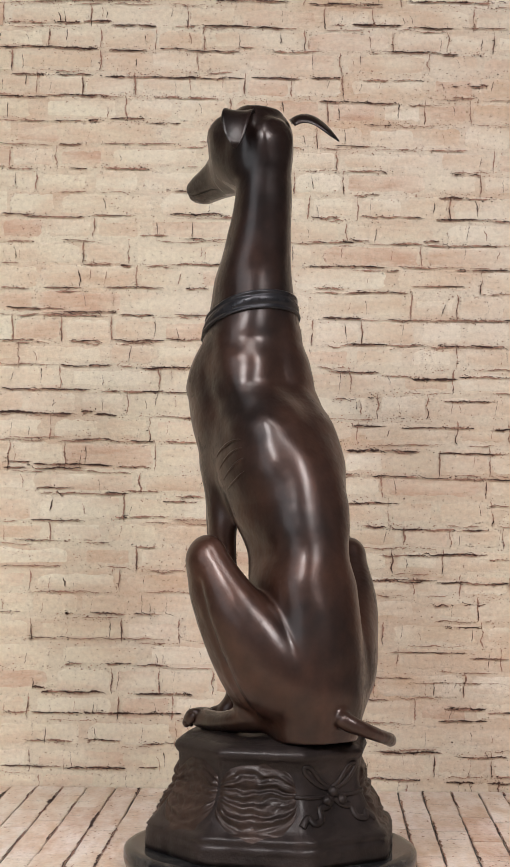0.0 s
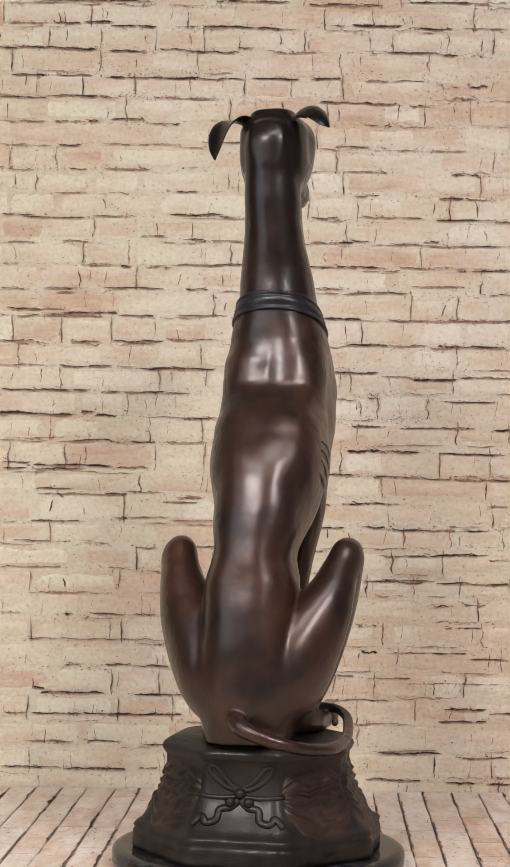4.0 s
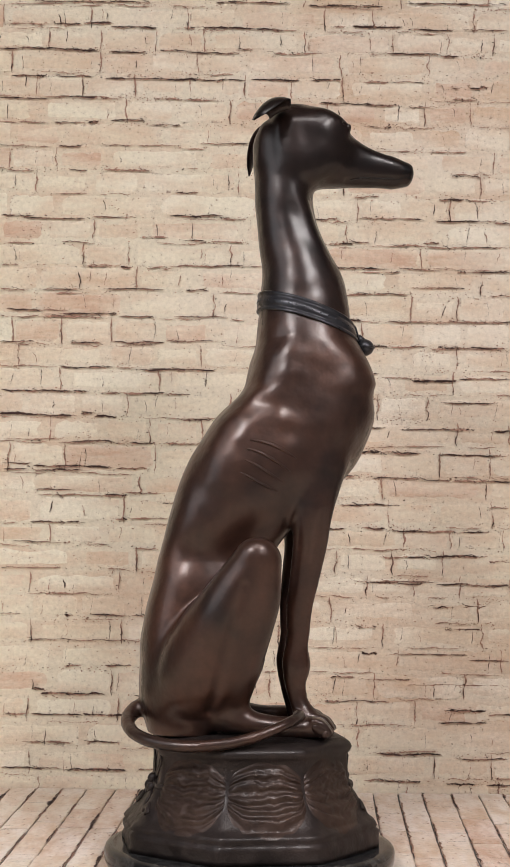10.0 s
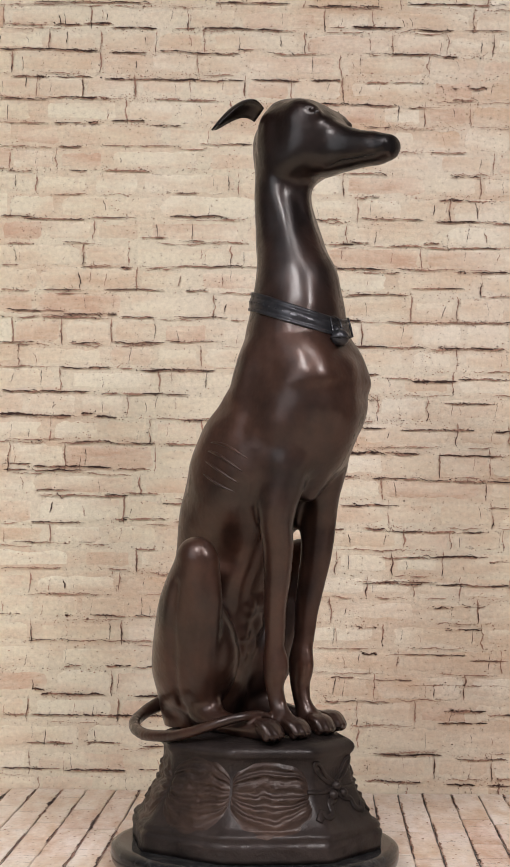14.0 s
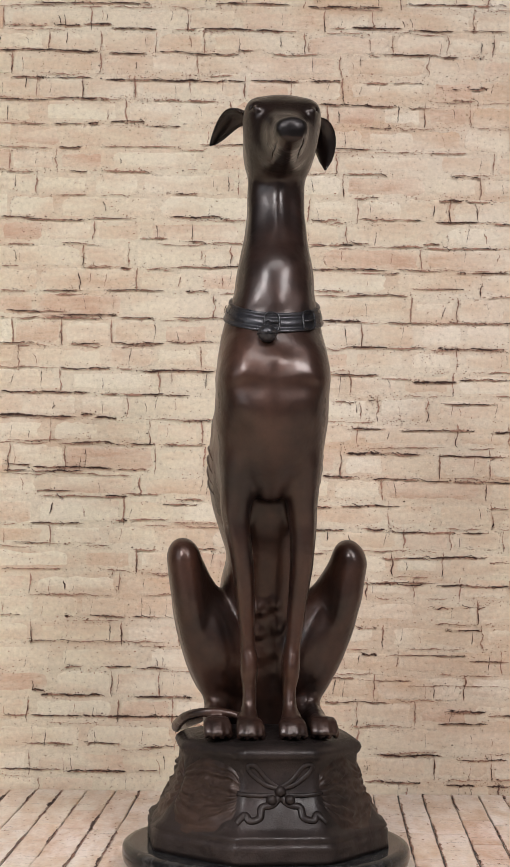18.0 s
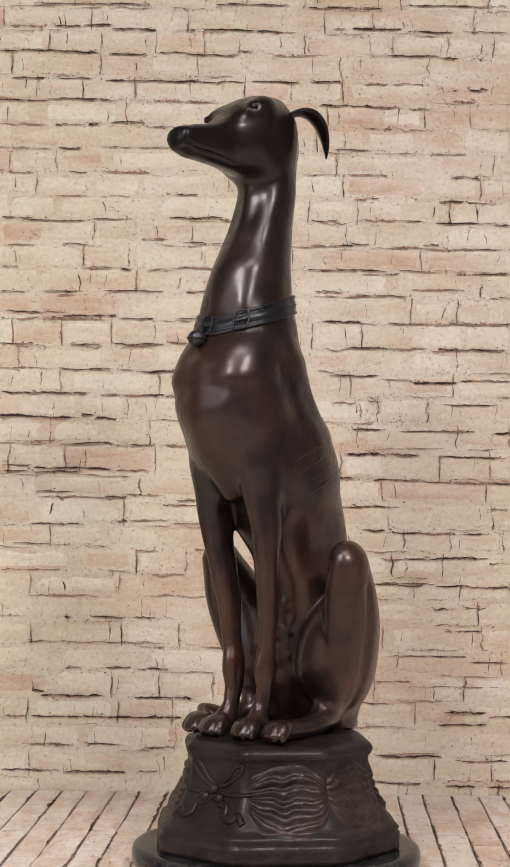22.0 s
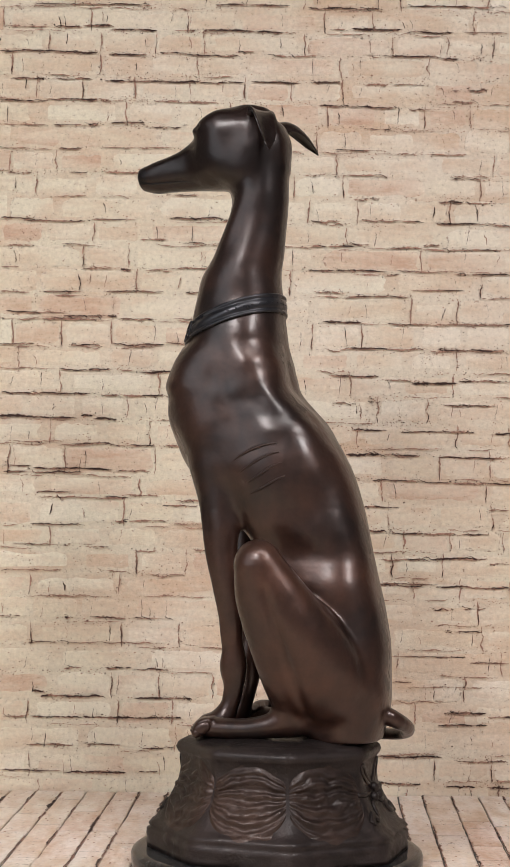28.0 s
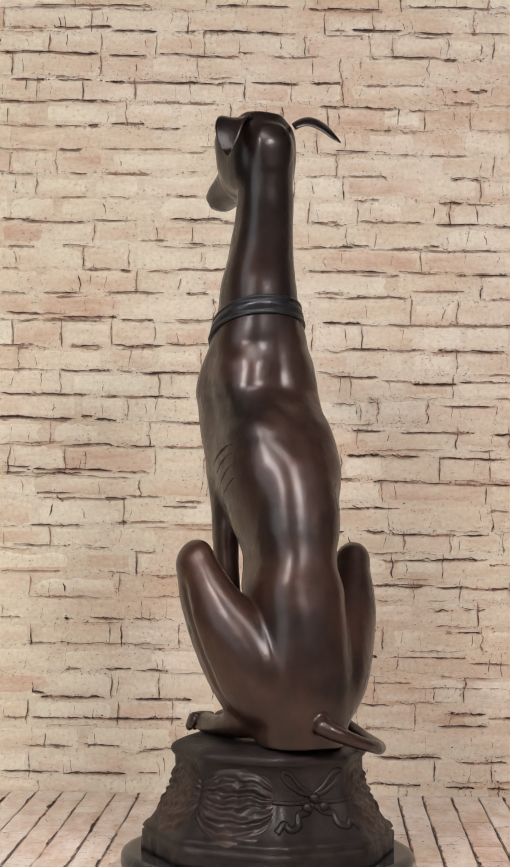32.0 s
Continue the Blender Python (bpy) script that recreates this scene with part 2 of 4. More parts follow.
# ---- the room ----
def room():
    bm = bmesh.new()
    box(bm, -ROOM_X - 0.1, ROOM_X + 0.1, WALL_Y + 0.0006, WALL_Y + 0.2, -0.1, ROOM_TOP + 0.1)
    wall = tagged(link("wall_north", bm, MORTAR), "limewashed pale brick wall with dark ragged bed joints", "wall", kind="structure")
    bm = bmesh.new()
    box(bm, -ROOM_X - 0.1, ROOM_X + 0.1, ROOM_BACK - 0.1, WALL_Y + 0.01, -0.12, -0.0035)
    floor = tagged(link("floor", bm, DARK_FLOOR), "limewashed pale boards with dark open joints on an added dark grey floor", "floor", kind="structure")
    bm = bmesh.new()
    box(bm, -ROOM_X - 0.1, ROOM_X + 0.1, ROOM_BACK - 0.1, WALL_Y + 0.01, ROOM_TOP, ROOM_TOP + 0.1)
    tagged(link("ceiling", bm, PLASTER), "plain grey plaster ceiling", "ceiling", kind="structure")
    bm = bmesh.new()
    box(bm, ROOM_X, ROOM_X + 0.1, ROOM_BACK, WALL_Y + 0.01, -0.01, ROOM_TOP)
    tagged(link("wall_east", bm, PLASTER), "plain grey plaster wall", "wall", kind="structure")
    bm = bmesh.new()
    box(bm, -ROOM_X - 0.1, ROOM_X + 0.1, ROOM_BACK - 0.1, ROOM_BACK, -0.01, ROOM_TOP)
    tagged(link("wall_south", bm, PLASTER), "plain grey plaster wall", "wall", kind="structure")
    bm = bmesh.new()
    w = FILL_WINDOW
    box(bm, -ROOM_X - 0.1, -ROOM_X, ROOM_BACK, w[0], -0.01, ROOM_TOP)
    box(bm, -ROOM_X - 0.1, -ROOM_X, w[1], WALL_Y + 0.01, -0.01, ROOM_TOP)
    box(bm, -ROOM_X - 0.1, -ROOM_X, w[0], w[1], -0.01, w[2])
    box(bm, -ROOM_X - 0.1, -ROOM_X, w[0], w[1], w[3], ROOM_TOP)
    tagged(link("wall_west", bm, PLASTER), "grey plaster wall with an opening for the added fill window", "wall", kind="structure")
    win = tagged(new("fill_window"), "plain white framed window, added out of view as fill light", "window", kind="structure")
    bm = bmesh.new()
    for a, c in ((w[0], w[0] + 0.05), (w[1] - 0.05, w[1]), ((w[0] + w[1]) / 2 - 0.02, (w[0] + w[1]) / 2 + 0.02)):
        box(bm, -ROOM_X - 0.09, -ROOM_X - 0.03, a, c, w[2] + 0.05, w[3] - 0.05)
    for a, c in ((w[2], w[2] + 0.05), (w[3] - 0.05, w[3])):
        box(bm, -ROOM_X - 0.09, -ROOM_X - 0.03, w[0], w[1], a, c)
    part("fill_window_frame", bm, PAINT, win)
    for a, c in ((w[0] + 0.05, (w[0] + w[1]) / 2 - 0.02), ((w[0] + w[1]) / 2 + 0.02, w[1] - 0.05)):
        bm = bmesh.new()
        box(bm, -ROOM_X - 0.062, -ROOM_X - 0.058, a, c, w[2] + 0.05, w[3] - 0.05)
        part("pane", bm, GLASS, win).visible_shadow = False
    for px, py, sx, sy, watts in PANELS:
        lamp = tagged(new("ceiling_light"), "flat white ceiling light panel out of view, switched on", "ceiling light", "ceiling lights")
        lamp.location = (px, py, ROOM_TOP)
        bm = bmesh.new()
        for s in (-1, 1):
            box(bm, s * sx / 2 - 0.02, s * sx / 2 + 0.02, -sy / 2 - 0.02, sy / 2 + 0.02, -0.03, 0)
            box(bm, -sx / 2 + 0.02, sx / 2 - 0.02, s * sy / 2 - 0.02, s * sy / 2 + 0.02, -0.03, 0)
        part("frame", bm, PAINT, lamp)
        bm = bmesh.new()
        box(bm, -sx / 2 + 0.02, sx / 2 - 0.02, -sy / 2 + 0.02, sy / 2 - 0.02, -0.02, -0.004)
        part("diffuser", bm, DIFFUSER, lamp)
    return wall, floor


WALL, FLOOR = room()


# ---- the statue, built from soft-joined solid forms ----
STEP = 0.0022
LOW, HIGH = np.array((-0.20, -0.155, 0.135)), np.array((0.235, 0.155, 0.995))
SHAPE = tuple(int(v) for v in np.ceil((HIGH - LOW) / STEP))
AX = [(LOW[i] + STEP * np.arange(SHAPE[i])).astype(np.float32) for i in range(3)]
FIELD = np.full(SHAPE, 0.2, np.float32)


def window(lo, hi, pad):
    s = []
    for i in range(3):
        a = max(0, int((lo[i] - pad - LOW[i]) / STEP))
        b = min(SHAPE[i], int((hi[i] + pad - LOW[i]) / STEP) + 2)
        s.append(slice(a, max(a, b)))
    x, y, z = (AX[i][s[i]] for i in range(3))
    return tuple(s), x[:, None, None], y[None, :, None], z[None, None, :]


def join(s, d, k, cut=False):
    a = FIELD[s]
    if cut:
        d = -d
        h = np.maximum(k - np.abs(a - d), 0) / k
        FIELD[s] = np.maximum(a, d) + h * h * k * 0.25
    else:
        h = np.maximum(k - np.abs(a - d), 0) / k
        FIELD[s] = np.minimum(a, d) - h * h * k * 0.25


def ball(c, r, k=0.012, turn=(0, 0, 0), cut=False):
    m = np.array(Euler([radians(a) for a in turn]).to_matrix().transposed(), np.float32)
    big = max(r)
    s, x, y, z = window(np.array(c) - big, np.array(c) + big, k + 0.006)
    x, y, z = x - c[0], y - c[1], z - c[2]
    q = [m[i, 0] * x + m[i, 1] * y + m[i, 2] * z for i in range(3)]
    k0 = np.sqrt(sum((q[i] / r[i]) ** 2 for i in range(3)))
    k1 = np.sqrt(sum((q[i] / r[i] ** 2) ** 2 for i in range(3))) + 1e-6
    join(s, (k0 * (k0 - 1) / k1).astype(np.float32), k, cut)


def limb(points, k=0.012, flat=1.0, cut=False):
    """A tapered rod through (x, y, z, r); flat narrows it sideways."""
    pts = [np.array(q, np.float32) for q in (spline(points, 12 * len(points) - 11) if len(points) < 15 else points)]
    r = max(q[3] for q in pts)
    s, x, y, z = window(np.min(pts, 0)[:3] - r, np.max(pts, 0)[:3] + r, k + 0.006)
    best = None
    for a, b in zip(pts, pts[1:]):
        d = (b - a)[:3] * np.array((1, 1 / flat, 1), np.float32)
        px, py, pz = x - a[0], (y - a[1]) / flat, z - a[2]
        t = np.clip((px * d[0] + py * d[1] + pz * d[2]) / (d @ d), 0, 1)
        dist = np.sqrt((px - t * d[0]) ** 2 + (py - t * d[1]) ** 2 + (pz - t * d[2]) ** 2) - (a[3] + (b[3] - a[3]) * t)
        best = dist if best is None else np.minimum(best, dist)
    join(s, (best * (flat + 1) / 2).astype(np.float32), k, cut)


def smooth_rows(rows):
    rows = np.array(rows, float)
    fine = np.linspace(rows[0, 0], rows[-1, 0], 160)
    cols = [fine]
    slope = [np.gradient(rows[:, c], rows[:, 0]) for c in range(1, rows.shape[1])]
    i = np.clip(np.searchsorted(rows[:, 0], fine) - 1, 0, len(rows) - 2)
    h = rows[i + 1, 0] - rows[i, 0]
    t = (fine - rows[i, 0]) / h
    for c in range(1, rows.shape[1]):
        g = slope[c - 1]
        cols.append((2 * t ** 3 - 3 * t ** 2 + 1) * rows[i, c] + (t ** 3 - 2 * t ** 2 + t) * h * g[i] + (3 * t ** 2 - 2 * t ** 3) * rows[i + 1, c] + (t ** 3 - t ** 2) * h * g[i + 1])
    return cols


# height, back, front and half width of the trunk and the neck
TRUNK = ((0.165, -0.1317, -0.0448, 0.051), (0.2, -0.142, -0.0303, 0.0567), (0.25, -0.1436, -0.017, 0.0625), (0.285, -0.1424, -0.0102, 0.0575),
         (0.32, -0.1366, -0.0014, 0.0562), (0.356, -0.1281, 0.0089, 0.0555), (0.391, -0.1204, 0.0236, 0.0483), (0.427, -0.1113, 0.0482, 0.0573),
         (0.463, -0.1022, 0.0669, 0.0587), (0.499, -0.0891, 0.1186, 0.0642), (0.535, -0.0691, 0.1401, 0.0665), (0.571, -0.048, 0.1513, 0.0681),
         (0.607, -0.01, 0.1446, 0.0678), (0.644, 0.0002, 0.1376, 0.0669), (0.68, 0.0028, 0.1244, 0.062), (0.72, 0.0043, 0.1192, 0.0519),
         (0.752, 0.0068, 0.1118, 0.0483), (0.788, 0.003, 0.0927, 0.0419), (0.824, -0.0007, 0.0757, 0.0376), (0.861, -0.0041, 0.0684, 0.0365),
         (0.9, -0.0039, 0.068, 0.0344), (0.935, -0.0017, 0.0699, 0.0336), (0.953, 0.012, 0.064, 0.03), (0.966, 0.024, 0.05, 0.016))
# distance forward, top, underside and half width of the head
HEAD = ((0.011, 0.946, 0.912, 0.010), (0.018, 0.965, 0.890, 0.026), (0.030, 0.974, 0.876, 0.037), (0.055, 0.979, 0.872, 0.0445), (0.085, 0.974, 0.873, 0.0475),
        (0.105, 0.960, 0.874, 0.0400), (0.122, 0.943, 0.875, 0.0290), (0.14, 0.931, 0.876, 0.0245), (0.163, 0.922, 0.8765, 0.0228), (0.187, 0.915, 0.877, 0.021), (0.202, 0.907, 0.882, 0.016))
# how far the right side comes before the left: height, share of the sideways distance
TWIST = ((0.2, 0), (0.4, -0.0219), (0.64, 0.0043), (0.74, 0))
# how far the body leans off its middle plane: height, offset
LEAN = ((0.16, -0.0042), (0.3, -0.0024), (0.38, -0.0027), (0.45, -0.0085), (0.66, -0.0069), (0.75, -0.0033), (0.88, 0), (1, 0.002))
TRUNK_ROWS = smooth_rows(TRUNK)


def loft(rows, along, power, k, taper=0.0):
    """A solid with an oval section that changes along z or x."""
    a, p, q, w = smooth_rows(rows)
    lo = np.array((p.min(), -w.max(), a[0])) if along == 2 else np.array((a[0], -w.max(), q.min()))
    hi = np.array((q.max(), w.max(), a[-1])) if along == 2 else np.array((a[-1], w.max(), p.max()))
    s, x, y, z = window(lo, hi, k + 0.01)
    u, v = (z, x) if along == 2 else (x, z)
    mid, rad, wid = (np.interp(u, a, c).astype(np.float32) for c in ((p + q) / 2, np.abs(q - p) / 2, w))
    wid = wid * (1 + taper * np.clip((v - mid) / rad, -1, 1))
    if not isinstance(power, float):
        power = np.interp(u, *zip(*power)).astype(np.float32)
    e = np.abs((v - mid) / rad)
    g = np.abs(y / wid)
    k0 = (e ** power + g ** power) ** (1 / power) + 1e-6
    k1 = np.sqrt((e / rad) ** 2 + (g / wid) ** 2) + 1e-4
    d = k0 * (k0 - 1) / k1
    d = np.maximum(d, np.maximum(a[0] - u, u - a[-1]))
    join(s, d.astype(np.float32), k)


# the forelegs: forward, sideways, height and thickness
FORELEG = ((0.0777, 0.04, 0.5, 0.033), (0.0671, 0.042, 0.437, 0.0245), (0.0652, 0.0385, 0.395, 0.0205), (0.0547, 0.032, 0.323, 0.0158),
         (0.0534, 0.0285, 0.285, 0.0136), (0.0485, 0.0262, 0.252, 0.0136), (0.0535, 0.0252, 0.215, 0.0118), (0.064, 0.026, 0.188, 0.0135))
# the thighs, from the rump to the knee, and how each knee stands off the even place: forward and sideways
THIGH = ((-0.092, 0.0395, 0.218, 0.0345), (-0.0572, 0.0503, 0.258, 0.0619), (-0.0353, 0.083, 0.322, 0.043), (-0.0068, 0.0989, 0.382, 0.0285))
KNEE = ((-1, -0.0019, 0.0079), (1, -0.0042, 0.0099))


def swell(lo, hi, amount):
    """Let the surface inside that box stand out by amount(x, y, z)."""
    s, x, y, z = window(np.array(lo), np.array(hi), 0)
    FIELD[s] -= amount(x, y, z).astype(np.float32)


def bell(v, mid, wide):
    return np.exp(-((v - mid) / wide) ** 2)


def lip(z, edge, up, down):
    """Rises slowly to an edge from above and falls off quickly below it."""
    return np.exp(-((z - edge) / np.where(z > edge, up, down)) ** 2)


def skin_y(x, z, side):
    """How far out the trunk's surface lies at that place of its side."""
    i, k = int(round((x - LOW[0]) / STEP)), int(round((z - LOW[2]) / STEP))
    column = FIELD[i, :, k]
    full = np.nonzero(column < 0)[0]
    j = full[-1] if side > 0 else full[0]
    n = j + side
    return float(AX[1][j] + side * STEP * column[j] / (column[j] - column[n]))


def sculpt(tail=True):
    loft(TRUNK, 2, ((0.25, 2.3), (0.36, 2.7), (0.54, 2.6), (0.597, 3.7), (0.614, 3.7), (0.665, 2.3), (0.76, 2.08)), 0.004)
    loft(HEAD, 0, 2.4, 0.024, 0.2)
    ball((0.031, 0, 0.922), (0.024, 0.028, 0.036), 0.026)
    for side, forth, out in KNEE:
        # shoulder, foreleg
        ball((0.080, side * 0.0420, 0.560), (0.040, 0.0255, 0.070), 0.014, (0, 12, 0))
        limb([(x, side * y, z, r) for x, y, z, r in FORELEG], 0.012, 0.72)
        limb(((0.066, side * 0.028, 0.185, 0.012), (0.086, side * 0.028, 0.178, 0.0115)), 0.01)
        for j in range(4):
            dy = (j - 1.5) * 0.0074
            limb(((0.078, side * 0.026 + dy * 0.9, 0.187, 0.0048), (0.092 - abs(j - 1.5) * 0.003, side * 0.026 + dy * 1.05, 0.183, 0.0056), (0.101 - abs(j - 1.5) * 0.004, side * 0.026 + dy * 1.1, 0.1735, 0.0050)), 0.003)
        # the sinew that edges the foreleg in front
        edge = [(x + r * 0.80, side * (y + r * 0.30), z, max(0.0026, r * 0.20)) for x, y, z, r in FORELEG[:7]]
        x, y, z, r = edge[0]
        limb([(x - 0.012, y - side * 0.006, z, r)] + edge[1:], 0.005)
        # haunch, shin, hind foot
        share = (0.0, 0.25, 0.7, 1.0)
        limb([(x + forth * w, side * (y + out * w), z, r) for (x, y, z, r), w in zip(THIGH, share)], 0.006, 0.76)
        x, y, z, r = THIGH[-1]
        x, y = x + forth, y + out
        limb(((x + 0.001, side * y, z, r), (x, side * (y - 0.007), z - 0.045, r + 0.001), (x - 0.014, side * (y - 0.024), z - 0.115, 0.0265), (-0.036, side * 0.056, 0.200, 0.021)), 0.004, 0.78)
        limb(((-0.062, side * 0.040, 0.188, 0.014), (-0.02, side * 0.061, 0.185, 0.0150), (0.02, side * 0.066, 0.179, 0.0135), (0.072, side * 0.065, 0.178, 0.013)), 0.016)
        for j in range(4):
            dy = (j - 1.5) * 0.0076
            limb(((0.066, side * 0.066 + dy * 0.9, 0.187, 0.0050), (0.080 - abs(j - 1.5) * 0.003, side * 0.066 + dy * 1.05, 0.1835, 0.0056), (0.090 - abs(j - 1.5) * 0.004, side * 0.066 + dy * 1.1, 0.1735, 0.0051)), 0.003)
        # the rib cage behind the shoulder
        ball((0.000, side * 0.040, 0.505), (0.055, 0.028, 0.066), 0.03, (0, 20, 0))
        # brow, cheek, eye
        ball((0.094, side * 0.033, 0.953), (0.022, 0.011, 0.010), 0.012, (0, 28, 0))
        ball((0.060, side * 0.027, 0.905), (0.032, 0.015, 0.026), 0.015)
        ball((0.112, side * 0.0340, 0.945), (0.007, 0.005, 0.005), 0.003)
        limb(((0.098, side * 0.040, 0.948, 0.0015), (0.114, side * 0.039, 0.951, 0.002), (0.122, side * 0.034, 0.944, 0.0015)), 0.003, cut=True)
        ball((0.208, side * 0.0075, 0.899), (0.005, 0.0028, 0.003), 0.003, cut=True)
        # neck muscle
        limb(((0.034, side * 0.020, 0.88, 0.010), (0.065, side * 0.024, 0.80, 0.011), (0.100, side * 0.026, 0.70, 0.012)), 0.010)
    ball((0.197, 0, 0.897), (0.011, 0.0165, 0.0125), 0.010)
    limb(((0.060, 0, 0.87, 0.006), (0.074, 0, 0.80, 0.008), (0.106, 0, 0.70, 0.012)), 0.010)
    for side in (-1, 1):
        ball((0.058, side * 0.0262, 0.252), (0.0128, 0.0090, 0.020), 0.010)
    # breast bone
    limb(((0.134, 0, 0.62, 0.012), (0.129, 0, 0.56, 0.015), (0.100, 0, 0.497, 0.017), (0.084, 0, 0.470, 0.013)), 0.022)
    # the flat planes over the points of the shoulders end in an edge; so do the shoulder blades behind
    swell((0.06, -0.1, 0.56), (0.2, 0.1, 0.70), lambda x, y, z: 0.0066 * lip(z + 0.12 * np.abs(np.abs(y) - 0.036), 0.611, 0.040, 0.012) * np.clip((x - 0.075) / 0.04, 0, 1) * (0.35 + 0.65 * bell(np.abs(y), 0.038, 0.022)))
    swell((-0.06, -0.1, 0.57), (0.07, 0.1, 0.71), lambda x, y, z: 0.0060 * lip(z - 0.08 * np.abs(y) + 0.12 * x, 0.620, 0.050, 0.020) * np.clip((0.06 - x) / 0.03, 0, 1) * (0.35 + 0.65 * bell(np.abs(y), 0.022, 0.026)))
    # the hollow below them, and the arched back over the ribs
    swell((-0.14, -0.1, 0.42), (0.02, 0.1, 0.62), lambda x, y, z: (0.0022 * bell(z, 0.518, 0.024) * bell(y, 0, 0.045) - 0.0035 * bell(z, 0.578, 0.020)) * np.clip((0.02 - x) / 0.04, 0, 1))
    for j in range(5):
        for side in (-1, 1):
            ball((-0.040 + 0.0098 * j, side * (0.012 + 0.003 * math.sin(3 * j)), 0.205 + 0.03 * j + 0.004 * side), (0.0042, 0.0042, 0.0052), 0.014)
    # the groove between thigh and shin
    for side in (-1, 1):
        path = []
        for i in range(9):
            u = i / 8
            x, z = -0.027 - 0.036 * u, 0.352 - 0.155 * u
            path.append((x, skin_y(x, z, side) + side * 0.0012, z, 0.0012 + 0.0030 * math.sin(math.pi * (0.1 + 0.8 * u))))
        limb(path, 0.010, cut=True)
    if tail:
        path = spline(((-0.130, 0.0, 0.200), (-0.150, -0.003, 0.192), (-0.159, -0.028, 0.181), (-0.151, -0.060, 0.171), (-0.128, -0.084, 0.164),
                       (-0.09, -0.104, 0.161), (-0.04, -0.111, 0.166), (0.0, -0.109, 0.177), (0.030, -0.100, 0.188), (0.048, -0.080, 0.194), (0.052, -0.055, 0.194), (0.052, -0.036, 0.190)), 28)
        limb([(*p, 0.0125 - 0.0035 * min(1, i / 6) - 0.0036 * i / 27) for i, p in enumerate(path)], 0.004)


def surface(level=0.0):
    """Quads round the cells of FIELD that its zero level crosses."""
    f = FIELD
    inside = f < level
    nx, ny, nz = f.shape
    count = np.zeros((nx - 1, ny - 1, nz - 1), np.int8)
    corners = [(i, j, k) for i in (0, 1) for j in (0, 1) for k in (0, 1)]
    for i, j, k in corners:
        count += inside[i:nx - 1 + i, j:ny - 1 + j, k:nz - 1 + k]
    cells = np.argwhere((count > 0) & (count < 8))
    index = np.full(count.shape, -1, np.int32)
    index[tuple(cells.T)] = np.arange(len(cells))
    total, hits = np.zeros((len(cells), 3)), np.zeros(len(cells))
    for a in corners:
        for axis in range(3):
            if a[axis]:
                continue
            b = tuple(v + (n == axis) for n, v in enumerate(a))
            fa, fb = f[tuple((cells + a).T)], f[tuple((cells + b).T)]
            cross = (fa < level) != (fb < level)
            t = np.where(cross, fa / np.where(cross, fa - fb, 1), 0)
            p = np.array(a, float)[None] + np.zeros((len(cells), 1))
            p[:, axis] += t
            total += p * cross[:, None]
            hits += cross
    verts = LOW + STEP * (cells + total / hits[:, None])
    quads = []
    for axis in range(3):
        sl0, sl1 = [slice(1, -1)] * 3, [slice(1, -1)] * 3
        sl0[axis], sl1[axis] = slice(0, -1), slice(1, None)
        a, b = inside[tuple(sl0)], inside[tuple(sl1)]
        for flip in (False, True):
            e = np.argwhere((~a & b) if flip else (a & ~b))
            e = e + np.array([0 if n == axis else 1 for n in range(3)])
            o1, o2 = np.zeros(3, int), np.zeros(3, int)
            o1[(axis + 1) % 3], o2[(axis + 2) % 3] = 1, 1
            q = np.stack([index[tuple((e - o1 - o2).T)], index[tuple((e - o2).T)], index[tuple(e.T)], index[tuple((e - o1).T)]], 1)
            quads.append(q[:, ::-1] if flip else q)
    quads = np.concatenate(quads)
    spot = quads.T.ravel()
    num = np.bincount(spot, minlength=len(verts))[:, None] * 2.0

    def around(p):
        """The mean of each point's neighbours."""
        total = []
        for axis in range(3):
            q = p[:, axis][quads]
            total.append(np.bincount(spot, (np.roll(q, -1, 1) + np.roll(q, 1, 1)).T.ravel(), len(p)))
        return np.stack(total, 1) / num

    # even out the steps without shrinking
    for share in (0.6, 0.6, -0.62, 0.6, -0.62, 0.6, -0.62, 0.5):
        acc = around(verts)
        verts = (1 - share) * verts + share * acc
    # the head is smoother than the rest
    top = (verts[:, 2] > 0.865)[:, None] * 1.0
    front = ((verts[:, 0] > 0.095) & (verts[:, 2] > 0.86))[:, None] * 1.0
    for n in range(34):
        soft = front * 0.6 if n < 4 else top * (0.6 if n % 2 else -0.6)
        acc = around(verts)
        verts = (1 - soft) * verts + soft * acc
    # the line of the lips
    line = 0.8850 + 0.9 * np.maximum(0, verts[:, 0] - 0.185) * 0.3 - 0.25 * np.maximum(0, 0.135 - verts[:, 0])
    near = np.maximum(0, 1 - np.abs(verts[:, 2] - line) / 0.0042) * ((verts[:, 0] > 0.112) & (verts[:, 0] < 0.206))
    verts[:, 1] *= 1 - 0.08 * near
    return verts, quads


def lean_at(z):
    return np.interp(z, *zip(*LEAN))


def neck_at(z):
    return tuple(float(np.interp(z, TRUNK_ROWS[0], c)) for c in TRUNK_ROWS[1:])


